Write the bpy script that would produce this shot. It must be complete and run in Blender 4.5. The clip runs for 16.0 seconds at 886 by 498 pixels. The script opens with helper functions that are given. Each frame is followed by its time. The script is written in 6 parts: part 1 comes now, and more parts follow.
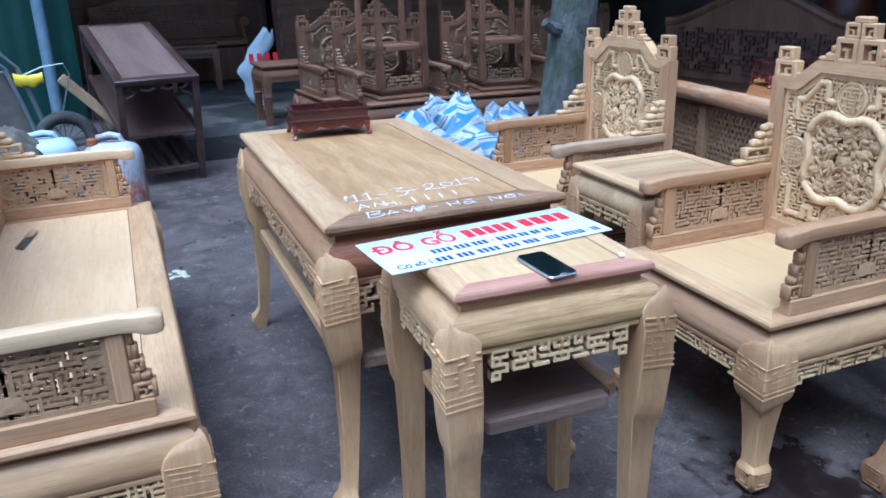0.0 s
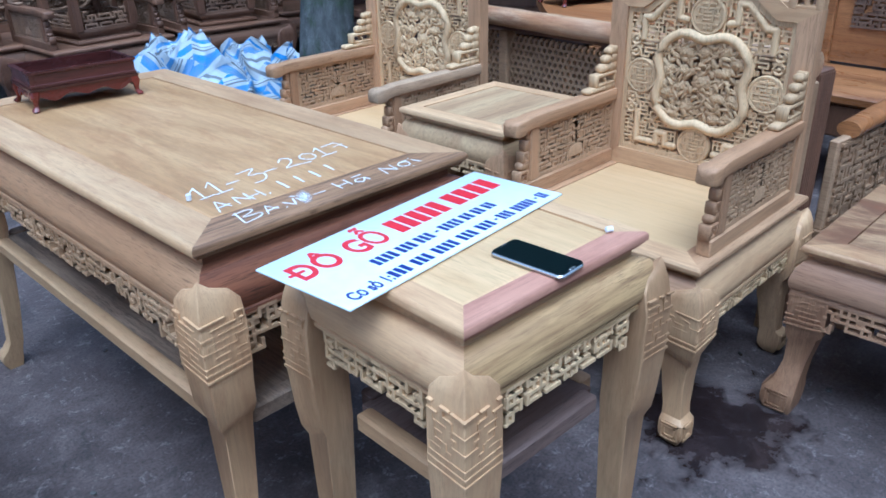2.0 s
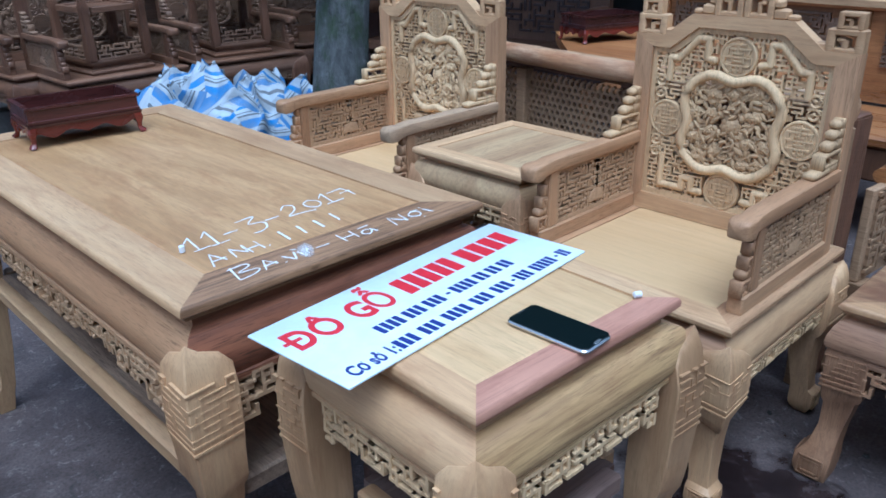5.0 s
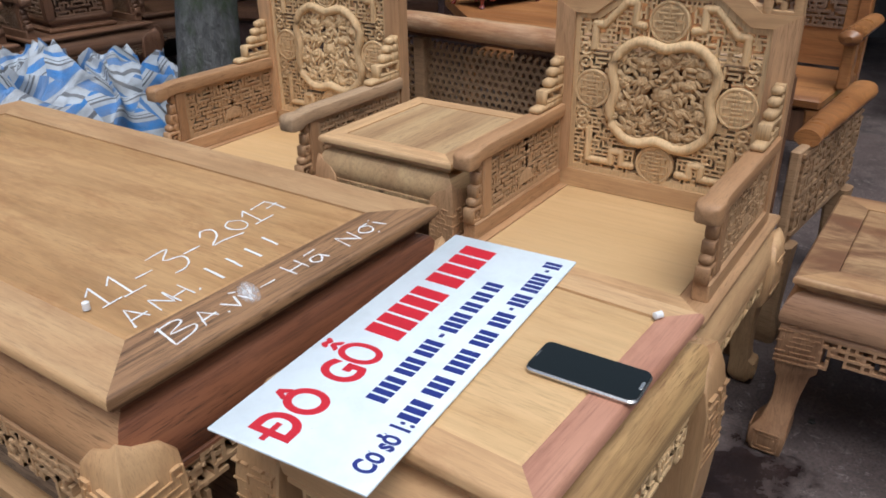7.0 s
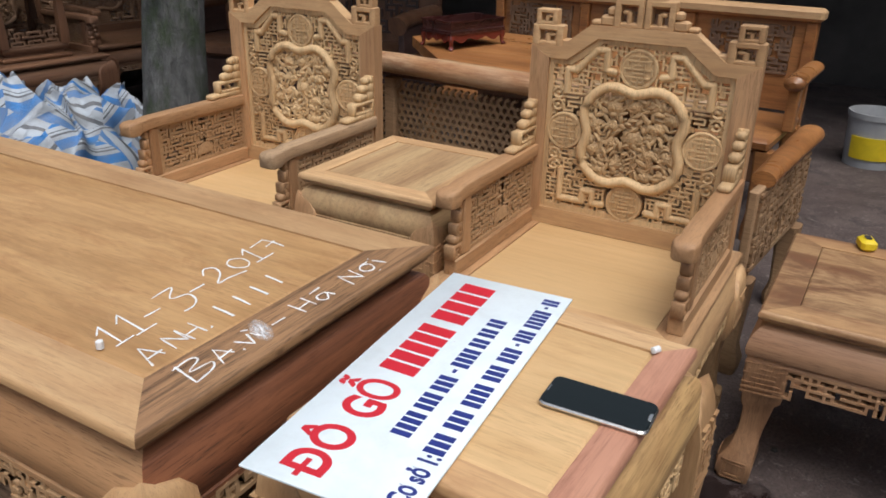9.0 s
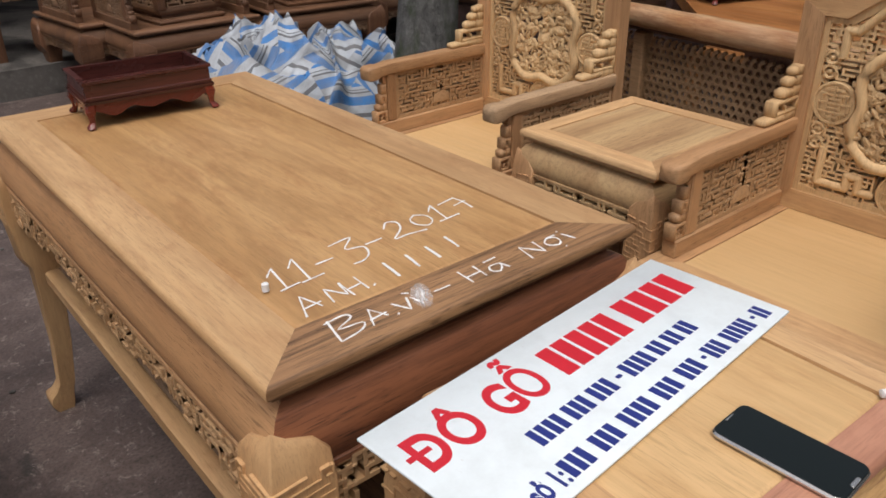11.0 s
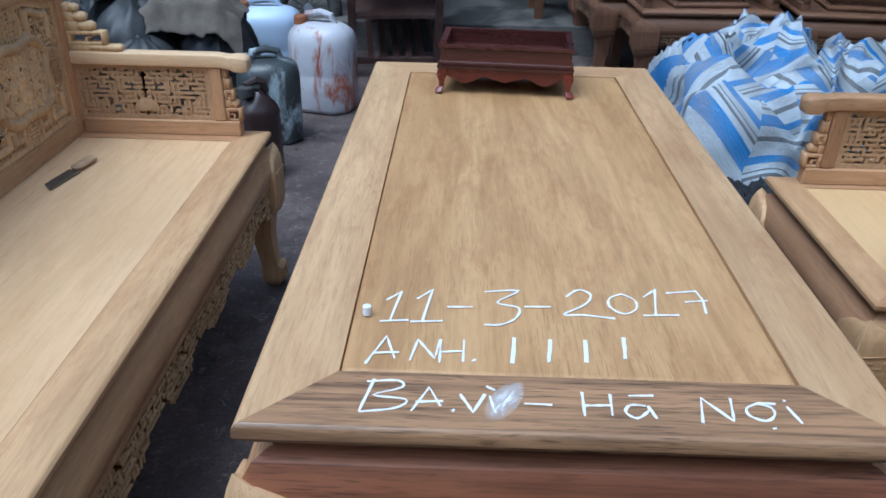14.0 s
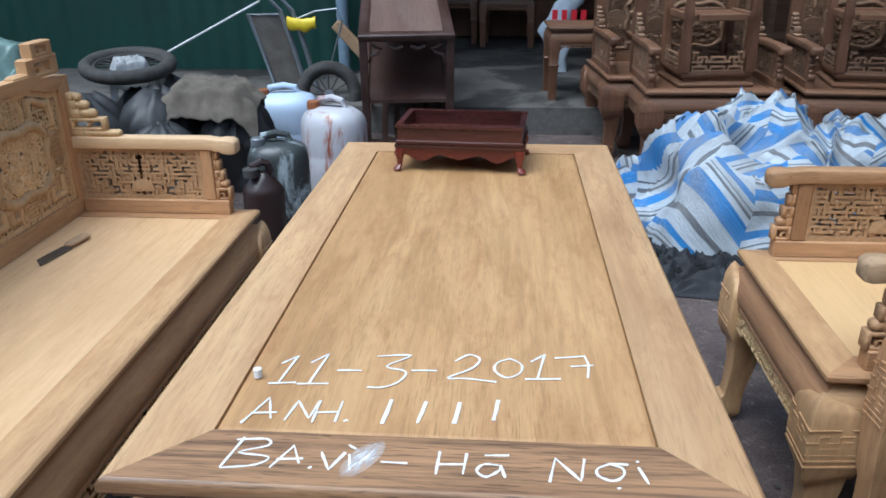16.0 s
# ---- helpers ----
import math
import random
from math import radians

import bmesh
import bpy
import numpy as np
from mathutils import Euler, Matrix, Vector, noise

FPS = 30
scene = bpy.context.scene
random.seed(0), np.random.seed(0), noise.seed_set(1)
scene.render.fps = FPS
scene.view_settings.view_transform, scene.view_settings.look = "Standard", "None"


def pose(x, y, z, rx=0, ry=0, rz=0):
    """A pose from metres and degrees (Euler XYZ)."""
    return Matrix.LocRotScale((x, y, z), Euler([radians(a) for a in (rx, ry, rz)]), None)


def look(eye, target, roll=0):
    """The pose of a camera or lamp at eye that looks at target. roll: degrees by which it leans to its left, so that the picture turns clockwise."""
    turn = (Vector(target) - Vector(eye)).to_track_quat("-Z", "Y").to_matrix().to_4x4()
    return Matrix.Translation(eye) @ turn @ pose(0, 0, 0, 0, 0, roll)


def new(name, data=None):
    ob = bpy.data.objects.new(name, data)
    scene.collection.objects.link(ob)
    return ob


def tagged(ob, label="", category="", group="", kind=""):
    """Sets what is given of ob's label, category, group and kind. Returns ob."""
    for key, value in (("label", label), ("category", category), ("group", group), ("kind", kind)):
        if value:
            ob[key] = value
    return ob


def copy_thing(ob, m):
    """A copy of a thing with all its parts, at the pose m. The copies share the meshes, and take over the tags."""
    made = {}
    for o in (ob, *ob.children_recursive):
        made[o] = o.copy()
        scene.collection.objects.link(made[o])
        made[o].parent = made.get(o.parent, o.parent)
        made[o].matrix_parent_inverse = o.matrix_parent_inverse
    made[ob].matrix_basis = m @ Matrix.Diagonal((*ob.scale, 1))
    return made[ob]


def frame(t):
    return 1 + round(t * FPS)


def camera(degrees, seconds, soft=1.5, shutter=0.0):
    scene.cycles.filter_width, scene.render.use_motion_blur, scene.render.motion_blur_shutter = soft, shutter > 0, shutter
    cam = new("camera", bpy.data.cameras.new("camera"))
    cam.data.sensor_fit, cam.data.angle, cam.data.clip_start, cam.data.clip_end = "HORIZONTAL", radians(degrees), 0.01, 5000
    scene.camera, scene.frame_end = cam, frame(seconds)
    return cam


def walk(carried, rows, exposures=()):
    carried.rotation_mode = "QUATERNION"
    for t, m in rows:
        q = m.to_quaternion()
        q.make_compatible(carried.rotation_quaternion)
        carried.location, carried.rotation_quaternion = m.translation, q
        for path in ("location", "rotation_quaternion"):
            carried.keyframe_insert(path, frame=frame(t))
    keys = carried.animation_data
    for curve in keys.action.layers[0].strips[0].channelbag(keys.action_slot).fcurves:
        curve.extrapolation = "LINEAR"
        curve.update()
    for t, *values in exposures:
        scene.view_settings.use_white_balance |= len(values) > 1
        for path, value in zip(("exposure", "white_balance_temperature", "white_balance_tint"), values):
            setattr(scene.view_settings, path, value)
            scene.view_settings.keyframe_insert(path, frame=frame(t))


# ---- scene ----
cam = camera(59.2, 16.0, soft=1.7)
LOOKS = [(0, 1.02, 4350, 2), (1.5, 0.88, 4300, 2), (3, 0.78, 4350, 2), (4.2, 0.70, 4400, 2), (6.5, 0.32, 5000, 6), (7, 0.33, 5950, 10), (8, 0.33, 6300, 10), (10.5, 0.3, 6400, 10), (11, 0.20, 6750, 13), (12, 0.03, 7400, 17), (13, 0.25, 6800, 15), (13.5, 0.22, 5500, 8), (14, 0.45, 4850, 2), (14.5, 0.59, 4800, 1), (15.5, 0.46, 5700, 5), (16, 0.67, 5300, 3)]
PATH = [
    (0, (-0.443, -1.672, 1.264), (0.257, 0.078, 0.594), -1.7),
    (0.5, (-0.426, -1.487, 1.237), (0.317, 0.231, 0.534), -0.8),
    (1, (-0.414, -1.307, 1.219), (0.412, 0.343, 0.448), -1.7),
    (1.5, (-0.525, -1.159, 1.23), (0.659, 0.242, 0.432), -2.2),
    (2, (-0.564, -1.08, 1.231), (0.723, 0.191, 0.378), -1.3),
    (2.5, (-0.524, -1.05, 1.222), (0.734, 0.253, 0.374), -0.3),
    (3, (-0.539, -1.059, 1.228), (0.692, 0.286, 0.407), -0.4),
    (3.5, (-0.547, -1.063, 1.233), (0.731, 0.267, 0.46), -0.4),
    (4, (-0.535, -1.063, 1.234), (0.736, 0.282, 0.475), -1.2),
    (4.2, (-0.541, -1.062, 1.238), (0.724, 0.287, 0.477), -1.3),
    (6.3, (-0.355, -0.83, 1.223), (0.992, 0.351, 0.335), -0.5),
    (6.5, (-0.36, -0.809, 1.226), (0.995, 0.349, 0.319), -0.9),
    (7, (-0.419, -0.738, 1.234), (1.058, 0.282, 0.352), -0.9),
    (7.5, (-0.472, -0.699, 1.243), (1.06, 0.261, 0.39), -0.6),
    (8, (-0.491, -0.694, 1.256), (1.081, 0.229, 0.434), 0.4),
    (8.2, (-0.494, -0.692, 1.262), (1.095, 0.216, 0.456), 1.0),
    (10.3, (-0.455, -0.668, 1.245), (1.016, 0.396, 0.408), -0.0),
    (10.5, (-0.422, -0.662, 1.242), (0.927, 0.544, 0.39), -0.4),
    (11, (-0.35, -0.694, 1.235), (0.784, 0.679, 0.326), -0.8),
    (11.5, (-0.302, -0.737, 1.226), (0.669, 0.718, 0.257), -0.6),
    (12, (-0.268, -0.732, 1.224), (0.606, 0.769, 0.233), -0.7),
    (12.5, (-0.168, -0.655, 1.209), (0.599, 0.909, 0.228), -0.5),
    (13, (-0.073, -0.598, 1.205), (0.565, 1.018, 0.213), 0.5),
    (13.5, (0.028, -0.586, 1.196), (0.35, 1.125, 0.213), -0.1),
    (14, (0.109, -0.598, 1.204), (0.077, 1.163, 0.258), 1.2),
    (14.5, (0.143, -0.694, 1.212), (-0.073, 1.103, 0.362), 0.0),
    (15, (0.185, -0.757, 1.213), (-0.096, 1.025, 0.349), 0.4),
    (15.5, (0.239, -0.709, 1.213), (0.021, 1.099, 0.387), -0.5),
    (16, (0.284, -0.632, 1.21), (0.135, 1.21, 0.447), -0.5),
]
walk(cam, [(t, look(eye, target, roll)) for t, eye, target, roll in PATH], LOOKS)

# ---------------------------------------------------------------- world and light
world = bpy.data.worlds.new("overcast")
scene.world = world
world.use_nodes = True
wn, wl = world.node_tree.nodes, world.node_tree.links
sky = wn.new("ShaderNodeTexSky")
sky.sky_type, sky.sun_disc = "NISHITA", False
sky.sun_elevation, sky.sun_rotation = radians(66), radians(221)
sky.air_density, sky.dust_density = 1.0, 3.0
pale = wn.new("ShaderNodeHueSaturation")
pale.inputs["Saturation"].default_value = 0.45
wl.new(sky.outputs[0], pale.inputs["Color"])
wl.new(pale.outputs[0], wn["Background"].inputs["Color"])
wn["Background"].inputs["Strength"].default_value = 0.135
sun = new("sun", bpy.data.lights.new("sun", "SUN"))
sun.data.energy, sun.data.angle, sun.data.color = 1.55, radians(40), (1.0, 0.96, 0.9)
sun.matrix_world = look((-1.4, -1.6, 4.8), (0, 0, 0))


# ---------------------------------------------------------------- materials
class Nodes:
    """A small builder of node materials."""

    def __init__(self, name, rough=0.6, metal=0.0):
        self.mat = bpy.data.materials.new(name)
        self.mat.use_nodes = True
        self.tree = self.mat.node_tree
        self.bsdf = self.tree.nodes["Principled BSDF"]
        self.bsdf.inputs["Roughness"].default_value = rough
        self.bsdf.inputs["Metallic"].default_value = metal
        self.coord = self.tree.nodes.new("ShaderNodeTexCoord").outputs["Object"]

    def link(self, a, b):
        self.tree.links.new(a, b)

    def mapped(self, scale=(1, 1, 1), shift=0.0, coord=None):
        m = self.tree.nodes.new("ShaderNodeMapping")
        m.inputs["Scale"].default_value = scale
        self.link(coord or self.coord, m.inputs["Vector"])
        if shift:
            info = self.tree.nodes.new("ShaderNodeObjectInfo")
            mul = self.tree.nodes.new("ShaderNodeMath")
            mul.operation = "MULTIPLY"
            mul.inputs[1].default_value = shift
            self.link(info.outputs["Random"], mul.inputs[0])
            self.link(mul.outputs[0], m.inputs["Location"])
        return m.outputs[0]

    def noise(self, vec, scale, detail=4.0, rough=0.55, distortion=0.0):
        n = self.tree.nodes.new("ShaderNodeTexNoise")
        n.inputs["Scale"].default_value, n.inputs["Detail"].default_value = scale, detail
        n.inputs["Roughness"].default_value, n.inputs["Distortion"].default_value = rough, distortion
        self.link(vec, n.inputs["Vector"])
        return n.outputs["Fac"]

    def ramp(self, fac, stops, constant=False):
        r = self.tree.nodes.new("ShaderNodeValToRGB")
        if constant:
            r.color_ramp.interpolation = "CONSTANT"
        while len(r.color_ramp.elements) < len(stops):
            r.color_ramp.elements.new(0.5)
        for e, (p, c) in zip(r.color_ramp.elements, stops):
            e.position = p
            e.color = (*(c if isinstance(c, tuple) else (c, c, c)), 1)
        self.link(fac, r.inputs[0])
        return r.outputs[0]

    def mix(self, fac, a, b, mode="MIX"):
        m = self.tree.nodes.new("ShaderNodeMix")
        m.data_type, m.blend_type = "RGBA", mode
        for socket, v in ((m.inputs[0], fac), (m.inputs[6], a), (m.inputs[7], b)):
            if isinstance(v, (int, float)):
                socket.default_value = v
            elif isinstance(v, tuple):
                socket.default_value = (*v, 1)
            else:
                self.link(v, socket)
        return m.outputs[2]

    def done(self, colour, bump=None, strength=0.2, distance=0.002, rough=None):
        if isinstance(colour, tuple):
            self.bsdf.inputs["Base Color"].default_value = (*colour, 1)
        else:
            self.link(colour, self.bsdf.inputs["Base Color"])
        if bump is not None:
            b = self.tree.nodes.new("ShaderNodeBump")
            b.inputs["Strength"].default_value, b.inputs["Distance"].default_value = strength, distance
            self.link(bump, b.inputs["Height"])
            self.link(b.outputs[0], self.bsdf.inputs["Normal"])
        if rough is not None:
            self.link(rough, self.bsdf.inputs["Roughness"])
        return self.mat


def wood(name, light, mid, dark, axis="x", rough=0.55, figure=1.0, blotch=0.35, dust=None, streak=0.42, spot=None):
    """Grained wood: wide bands of figure, long fibres, short dark pores along one axis, pale handling marks."""
    n = Nodes(name, rough)
    along = lambda a, b: {"x": (a, b, b), "y": (b, a, b), "z": (b, b, a)}[axis]
    fig = n.noise(n.mapped(along(0.55, 6.0), 37.0), figure, 5, 0.55, 0.5)
    col = n.ramp(fig, [(0.25, dark), (0.43, mid), (0.60, light), (0.78, mid), (0.9, light)])
    slow = n.noise(n.mapped(along(0.9, 3.2), 5.0), 1.0, 3, 0.6, 1.2)
    col = n.mix(n.ramp(slow, [(0.45, 0.0), (0.7, 0.4)]), col, tuple(a * 0.45 + b * 0.55 for a, b in zip(mid, dark)))
    cloud = n.noise(n.mapped(along(3.0, 7.0), 19.0), 1.0, 5, 0.65, 0.8)
    col = n.mix(n.ramp(cloud, [(0.45, 0.0), (0.75, blotch)]), col, dust or tuple(min(1, c * 1.22) for c in light))
    fine = n.noise(n.mapped(along(4.0, 95.0), 11.0), 1.0, 4, 0.75)
    col = n.mix(n.ramp(fine, [(0.36, streak * 0.8), (0.54, 0.0)]), col, tuple(c * 0.55 for c in dark))
    pores = n.noise(n.mapped(along(26.0, 520.0), 23.0), 1.0, 2, 0.6)
    patch = n.noise(n.mapped(along(2.2, 8.0), 29.0), 1.0, 3, 0.6)
    worn = n.mix(1.0, n.ramp(pores, [(0.54, 0.0), (0.66, 1.0)]), n.ramp(patch, [(0.36, 0.15 * streak), (0.62, min(1.0, 1.5 * streak))]), "MULTIPLY")
    col = n.mix(worn, col, tuple(c * 0.5 for c in dark))
    spots = n.noise(n.mapped(along(7.0, 22.0), 41.0), 1.0, 5, 0.75, 0.6)
    col = n.mix(n.ramp(spots, [(0.66 if spot is None else 0.50, 0.0), (0.73, min(0.5, streak) if spot is None else spot)]), col, (dark[0] * 0.8, dark[1] * 0.6, dark[2] * 0.5))
    if spot:
        flame = n.noise(n.mapped(along(1.3, 10.0), 31.0), 1.0, 6, 0.7, 1.6)
        col = n.mix(n.ramp(flame, [(0.50, 0.0), (0.60, 0.7 * spot), (0.72, 0.1 * spot)]), col, tuple(c * 0.85 for c in dark))
    info = n.tree.nodes.new("ShaderNodeObjectInfo")
    tone = n.ramp(info.outputs["Random"], [(0.0, (0.86, 0.84, 0.82)), (1.0, (1.08, 1.06, 1.04))])
    col = n.mix(1.0, col, tone, "MULTIPLY")
    return n.done(col, fine, 0.25, 0.0012, n.ramp(cloud, [(0.3, rough - 0.08), (0.7, rough + 0.15)]))


RAW = dict(spot=0.40, streak=0.26, blotch=0.5, light=(0.60, 0.395, 0.205), mid=(0.51, 0.31, 0.15), dark=(0.36, 0.20, 0.09))
raw_x = wood("raw_wood_across", axis="x", **RAW)
raw_y = wood("raw_wood_along", axis="y", **RAW)
raw_z = wood("raw_wood_upright", axis="z", **RAW)
tan_y = wood("reddish_tan_wood_along", (0.52, 0.315, 0.16), (0.43, 0.24, 0.115), (0.29, 0.15, 0.068), "y", 0.55)
tan_z = wood("reddish_tan_wood_upright", (0.53, 0.32, 0.165), (0.44, 0.245, 0.118), (0.30, 0.155, 0.07), "z", 0.55)
rosy = wood("reddish_raw_wood", (0.49, 0.295, 0.16), (0.40, 0.22, 0.112), (0.26, 0.135, 0.066), "x", 0.55)
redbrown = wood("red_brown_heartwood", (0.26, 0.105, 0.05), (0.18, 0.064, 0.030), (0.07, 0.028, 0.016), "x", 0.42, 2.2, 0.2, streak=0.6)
rosy_y = wood("reddish_raw_wood_along", (0.45, 0.27, 0.155), (0.37, 0.20, 0.11), (0.24, 0.12, 0.065), "y", 0.55)
pink = wood("pinkish_raw_wood", (0.52, 0.275, 0.18), (0.43, 0.20, 0.13), (0.29, 0.12, 0.075), "x", 0.55, spot=0.35)
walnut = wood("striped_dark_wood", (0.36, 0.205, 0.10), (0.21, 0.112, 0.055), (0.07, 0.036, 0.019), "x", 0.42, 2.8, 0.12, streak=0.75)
carve = wood("pale_carved_wood", (0.70, 0.50, 0.27), (0.62, 0.42, 0.215), (0.46, 0.29, 0.14), "z", 0.65, 0.6)
# Tan of the arm panels; on the tea table's skirt it stands for shade.
carve_dark = wood("tan_and_shaded_carving", (0.50, 0.325, 0.175), (0.41, 0.255, 0.13), (0.27, 0.155, 0.075), "x", 0.65, 0.6)
silk = wood("smooth_seat_board", (0.62, 0.42, 0.21), (0.55, 0.355, 0.165), (0.44, 0.27, 0.115), "x", 0.5, 0.5, 0.2, streak=0.14)
silk_bench = wood("pale_bench_board", (0.70, 0.48, 0.27), (0.62, 0.41, 0.215), (0.53, 0.33, 0.155), "x", 0.5, 0.8, 0.3, streak=0.18, spot=0.26)
silk_bench_y = wood("pale_armrest_wood", (0.70, 0.50, 0.30), (0.62, 0.43, 0.245), (0.50, 0.32, 0.165), "y", 0.5, 0.8, 0.3, streak=0.2)
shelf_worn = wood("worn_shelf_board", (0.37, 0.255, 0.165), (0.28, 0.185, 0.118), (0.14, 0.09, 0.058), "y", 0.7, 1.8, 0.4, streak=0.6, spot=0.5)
silk_y = wood("smooth_seat_board_along", (0.62, 0.42, 0.21), (0.55, 0.355, 0.165), (0.44, 0.27, 0.115), "y", 0.5, 1.2, 0.3, streak=0.2, spot=0.3)
silk_top = wood("wide_table_board", (0.62, 0.385, 0.175), (0.53, 0.31, 0.13), (0.385, 0.205, 0.08), "y", 0.42, 1.0, 0.45, dust=(0.67, 0.42, 0.20), streak=0.30, spot=0.55)
olive = wood("yellow_striped_wood", (0.60, 0.41, 0.185), (0.53, 0.34, 0.145), (0.31, 0.175, 0.075), "x", 0.5, 2.2, 0.2, streak=0.85, spot=0.5)
swirl = wood("pale_swirled_board", (0.60, 0.42, 0.22), (0.51, 0.33, 0.165), (0.32, 0.18, 0.09), "x", 0.6, 1.6, 0.3)
grey_raw = wood("weathered_raw_wood", (0.52, 0.36, 0.215), (0.42, 0.275, 0.155), (0.25, 0.155, 0.082), "y", 0.65, 1.2, 0.3)
stained = wood("water_stained_wood", (0.55, 0.36, 0.185), (0.46, 0.28, 0.135), (0.28, 0.145, 0.068), "y", 0.5, 1.0, 2.2, dust=(0.20, 0.095, 0.045), spot=0.7)
brown = wood("stained_brown_wood", (0.186, 0.090, 0.048), (0.133, 0.062, 0.032), (0.066, 0.031, 0.017), "z", 0.5)
brown_x = wood("stained_brown_board", (0.212, 0.106, 0.056), (0.152, 0.074, 0.038), (0.079, 0.038, 0.020), "x", 0.5, dust=(0.22, 0.15, 0.11))
dusty = wood("dusty_brown_carving", (0.275, 0.161, 0.087), (0.199, 0.109, 0.060), (0.110, 0.055, 0.029), "x", 0.7, dust=(0.32, 0.25, 0.19))
umber = wood("dark_umber_wood", (0.075, 0.04, 0.032), (0.055, 0.028, 0.022), (0.03, 0.016, 0.013), "y", 0.4, dust=(0.16, 0.11, 0.1), blotch=0.5)
redwood = wood("polished_red_wood", (0.20, 0.035, 0.02), (0.13, 0.022, 0.014), (0.045, 0.011, 0.01), "x", 0.22, 1.4, 0.1)
redwood_dark = wood("dark_red_heartwood", (0.095, 0.026, 0.02), (0.05, 0.015, 0.013), (0.014, 0.007, 0.007), "x", 0.25, 1.6, 0.1)
orange = wood("varnished_orange_wood", (0.44, 0.20, 0.07), (0.30, 0.125, 0.042), (0.14, 0.055, 0.022), "y", 0.3, 1.5, 0.25)
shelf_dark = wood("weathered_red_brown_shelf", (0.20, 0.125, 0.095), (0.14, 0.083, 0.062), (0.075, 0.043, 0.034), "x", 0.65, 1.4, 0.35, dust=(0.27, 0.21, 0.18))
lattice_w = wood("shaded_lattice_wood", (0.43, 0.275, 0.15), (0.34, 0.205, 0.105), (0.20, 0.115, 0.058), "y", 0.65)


def plain(name, colour, rough=0.5, metal=0.0, vary=0.25, scale=18.0, bump=0.15):
    n = Nodes(name, rough, metal)
    a = n.noise(n.mapped((1, 1, 1), 7.0), scale, 4, 0.6)
    b = n.noise(n.mapped((1, 1, 1), 3.0), scale * 7, 3, 0.6)
    col = n.mix(n.ramp(a, [(0.3, 0.0), (0.75, 1.0)]), colour, tuple(c * (1 - vary) for c in colour))
    return n.done(col, b, bump, 0.001)


def concrete():
    """Old yard concrete: broad stains, pale scuffs, grit, a wet patch under one chair leg."""
    n = Nodes("stained_dark_concrete", 0.75)
    v = n.mapped()
    big, mid, fine = n.noise(v, 1.7, 7, 0.72, 0.4), n.noise(v, 6.0, 6, 0.7, 0.5), n.noise(v, 120.0, 3, 0.7)
    col = n.ramp(big, [(0.3, (0.036, 0.025, 0.023)), (0.5, (0.083, 0.059, 0.054)), (0.72, (0.146, 0.108, 0.098))])
    col = n.mix(n.ramp(mid, [(0.48, 0.0), (0.62, 0.7)]), col, (0.150, 0.112, 0.101))
    col = n.mix(n.ramp(n.noise(v, 3.2, 5, 0.75, 0.8), [(0.56, 0.0), (0.66, 0.75)]), col, (0.019, 0.017, 0.016))
    col = n.mix(n.ramp(n.noise(v, 24.0, 6, 0.8, 0.8), [(0.57, 0.0), (0.63, 0.8)]), col, (0.25, 0.205, 0.19))
    col = n.mix(n.ramp(n.noise(v, 2.3, 4, 0.7), [(0.55, 0.0), (0.75, 0.35)]), col, (0.085, 0.055, 0.042))
    col = n.mix(n.ramp(fine, [(0.35, 0.6), (0.55, 0.0)]), col, (0.022, 0.020, 0.019))
    col = n.mix(n.ramp(n.noise(v, 55.0, 5, 0.8, 0.4), [(0.57, 0.0), (0.68, 0.55)]), col, (0.17, 0.15, 0.135))
    far = n.tree.nodes.new("ShaderNodeVectorMath")
    far.operation = "DISTANCE"
    far.inputs[1].default_value = (1.00, -0.44, 0)
    n.link(n.coord, far.inputs[0])
    edge = n.tree.nodes.new("ShaderNodeMath")
    edge.operation = "MULTIPLY_ADD"
    edge.inputs[1].default_value, edge.inputs[2].default_value = 0.75, -0.36
    n.link(n.noise(v, 6.5, 6, 0.7), edge.inputs[0])
    total = n.tree.nodes.new("ShaderNodeMath")
    n.link(far.outputs["Value"], total.inputs[0])
    n.link(edge.outputs[0], total.inputs[1])
    wet = n.ramp(total.outputs[0], [(0.17, 1.0), (0.26, 0.0)])
    col = n.mix(wet, col, n.mix(n.ramp(mid, [(0.45, 0.0), (0.6, 1.0)]), (0.014, 0.009, 0.009), (0.032, 0.021, 0.020)))
    rough = n.mix(wet, n.ramp(n.noise(v, 2.1, 3), [(0.35, 0.55), (0.65, 0.9)]), (0.18, 0.18, 0.18))
    return n.done(col, n.mix(0.4, mid, fine), 0.6, 0.008, rough)


def wall_paint(name, a, b):
    n = Nodes(name, 0.85)
    v = n.mapped()
    col = n.mix(n.ramp(n.noise(v, 1.6, 5, 0.65), [(0.35, 0.0), (0.7, 1.0)]), a, b)
    return n.done(col, n.noise(v, 40, 4), 0.3, 0.004)


concrete_m = concrete()
def terrace_paint():
    n = Nodes("worn_grey_concrete", 0.8)
    v = n.mapped()
    col = n.ramp(n.noise(v, 1.4, 6, 0.7), [(0.35, (0.06, 0.056, 0.052)), (0.6, (0.115, 0.105, 0.096))])
    wet = n.ramp(n.noise(v, 1.1, 5, 0.6, 0.6), [(0.50, 0.0), (0.56, 0.9)])
    grit = n.noise(v, 40, 5, 0.75)
    col = n.mix(wet, n.mix(n.ramp(grit, [(0.5, 0.0), (0.7, 0.5)]), col, (0.2, 0.19, 0.18)), (0.02, 0.019, 0.018))
    return n.done(col, grit, 0.5, 0.006)


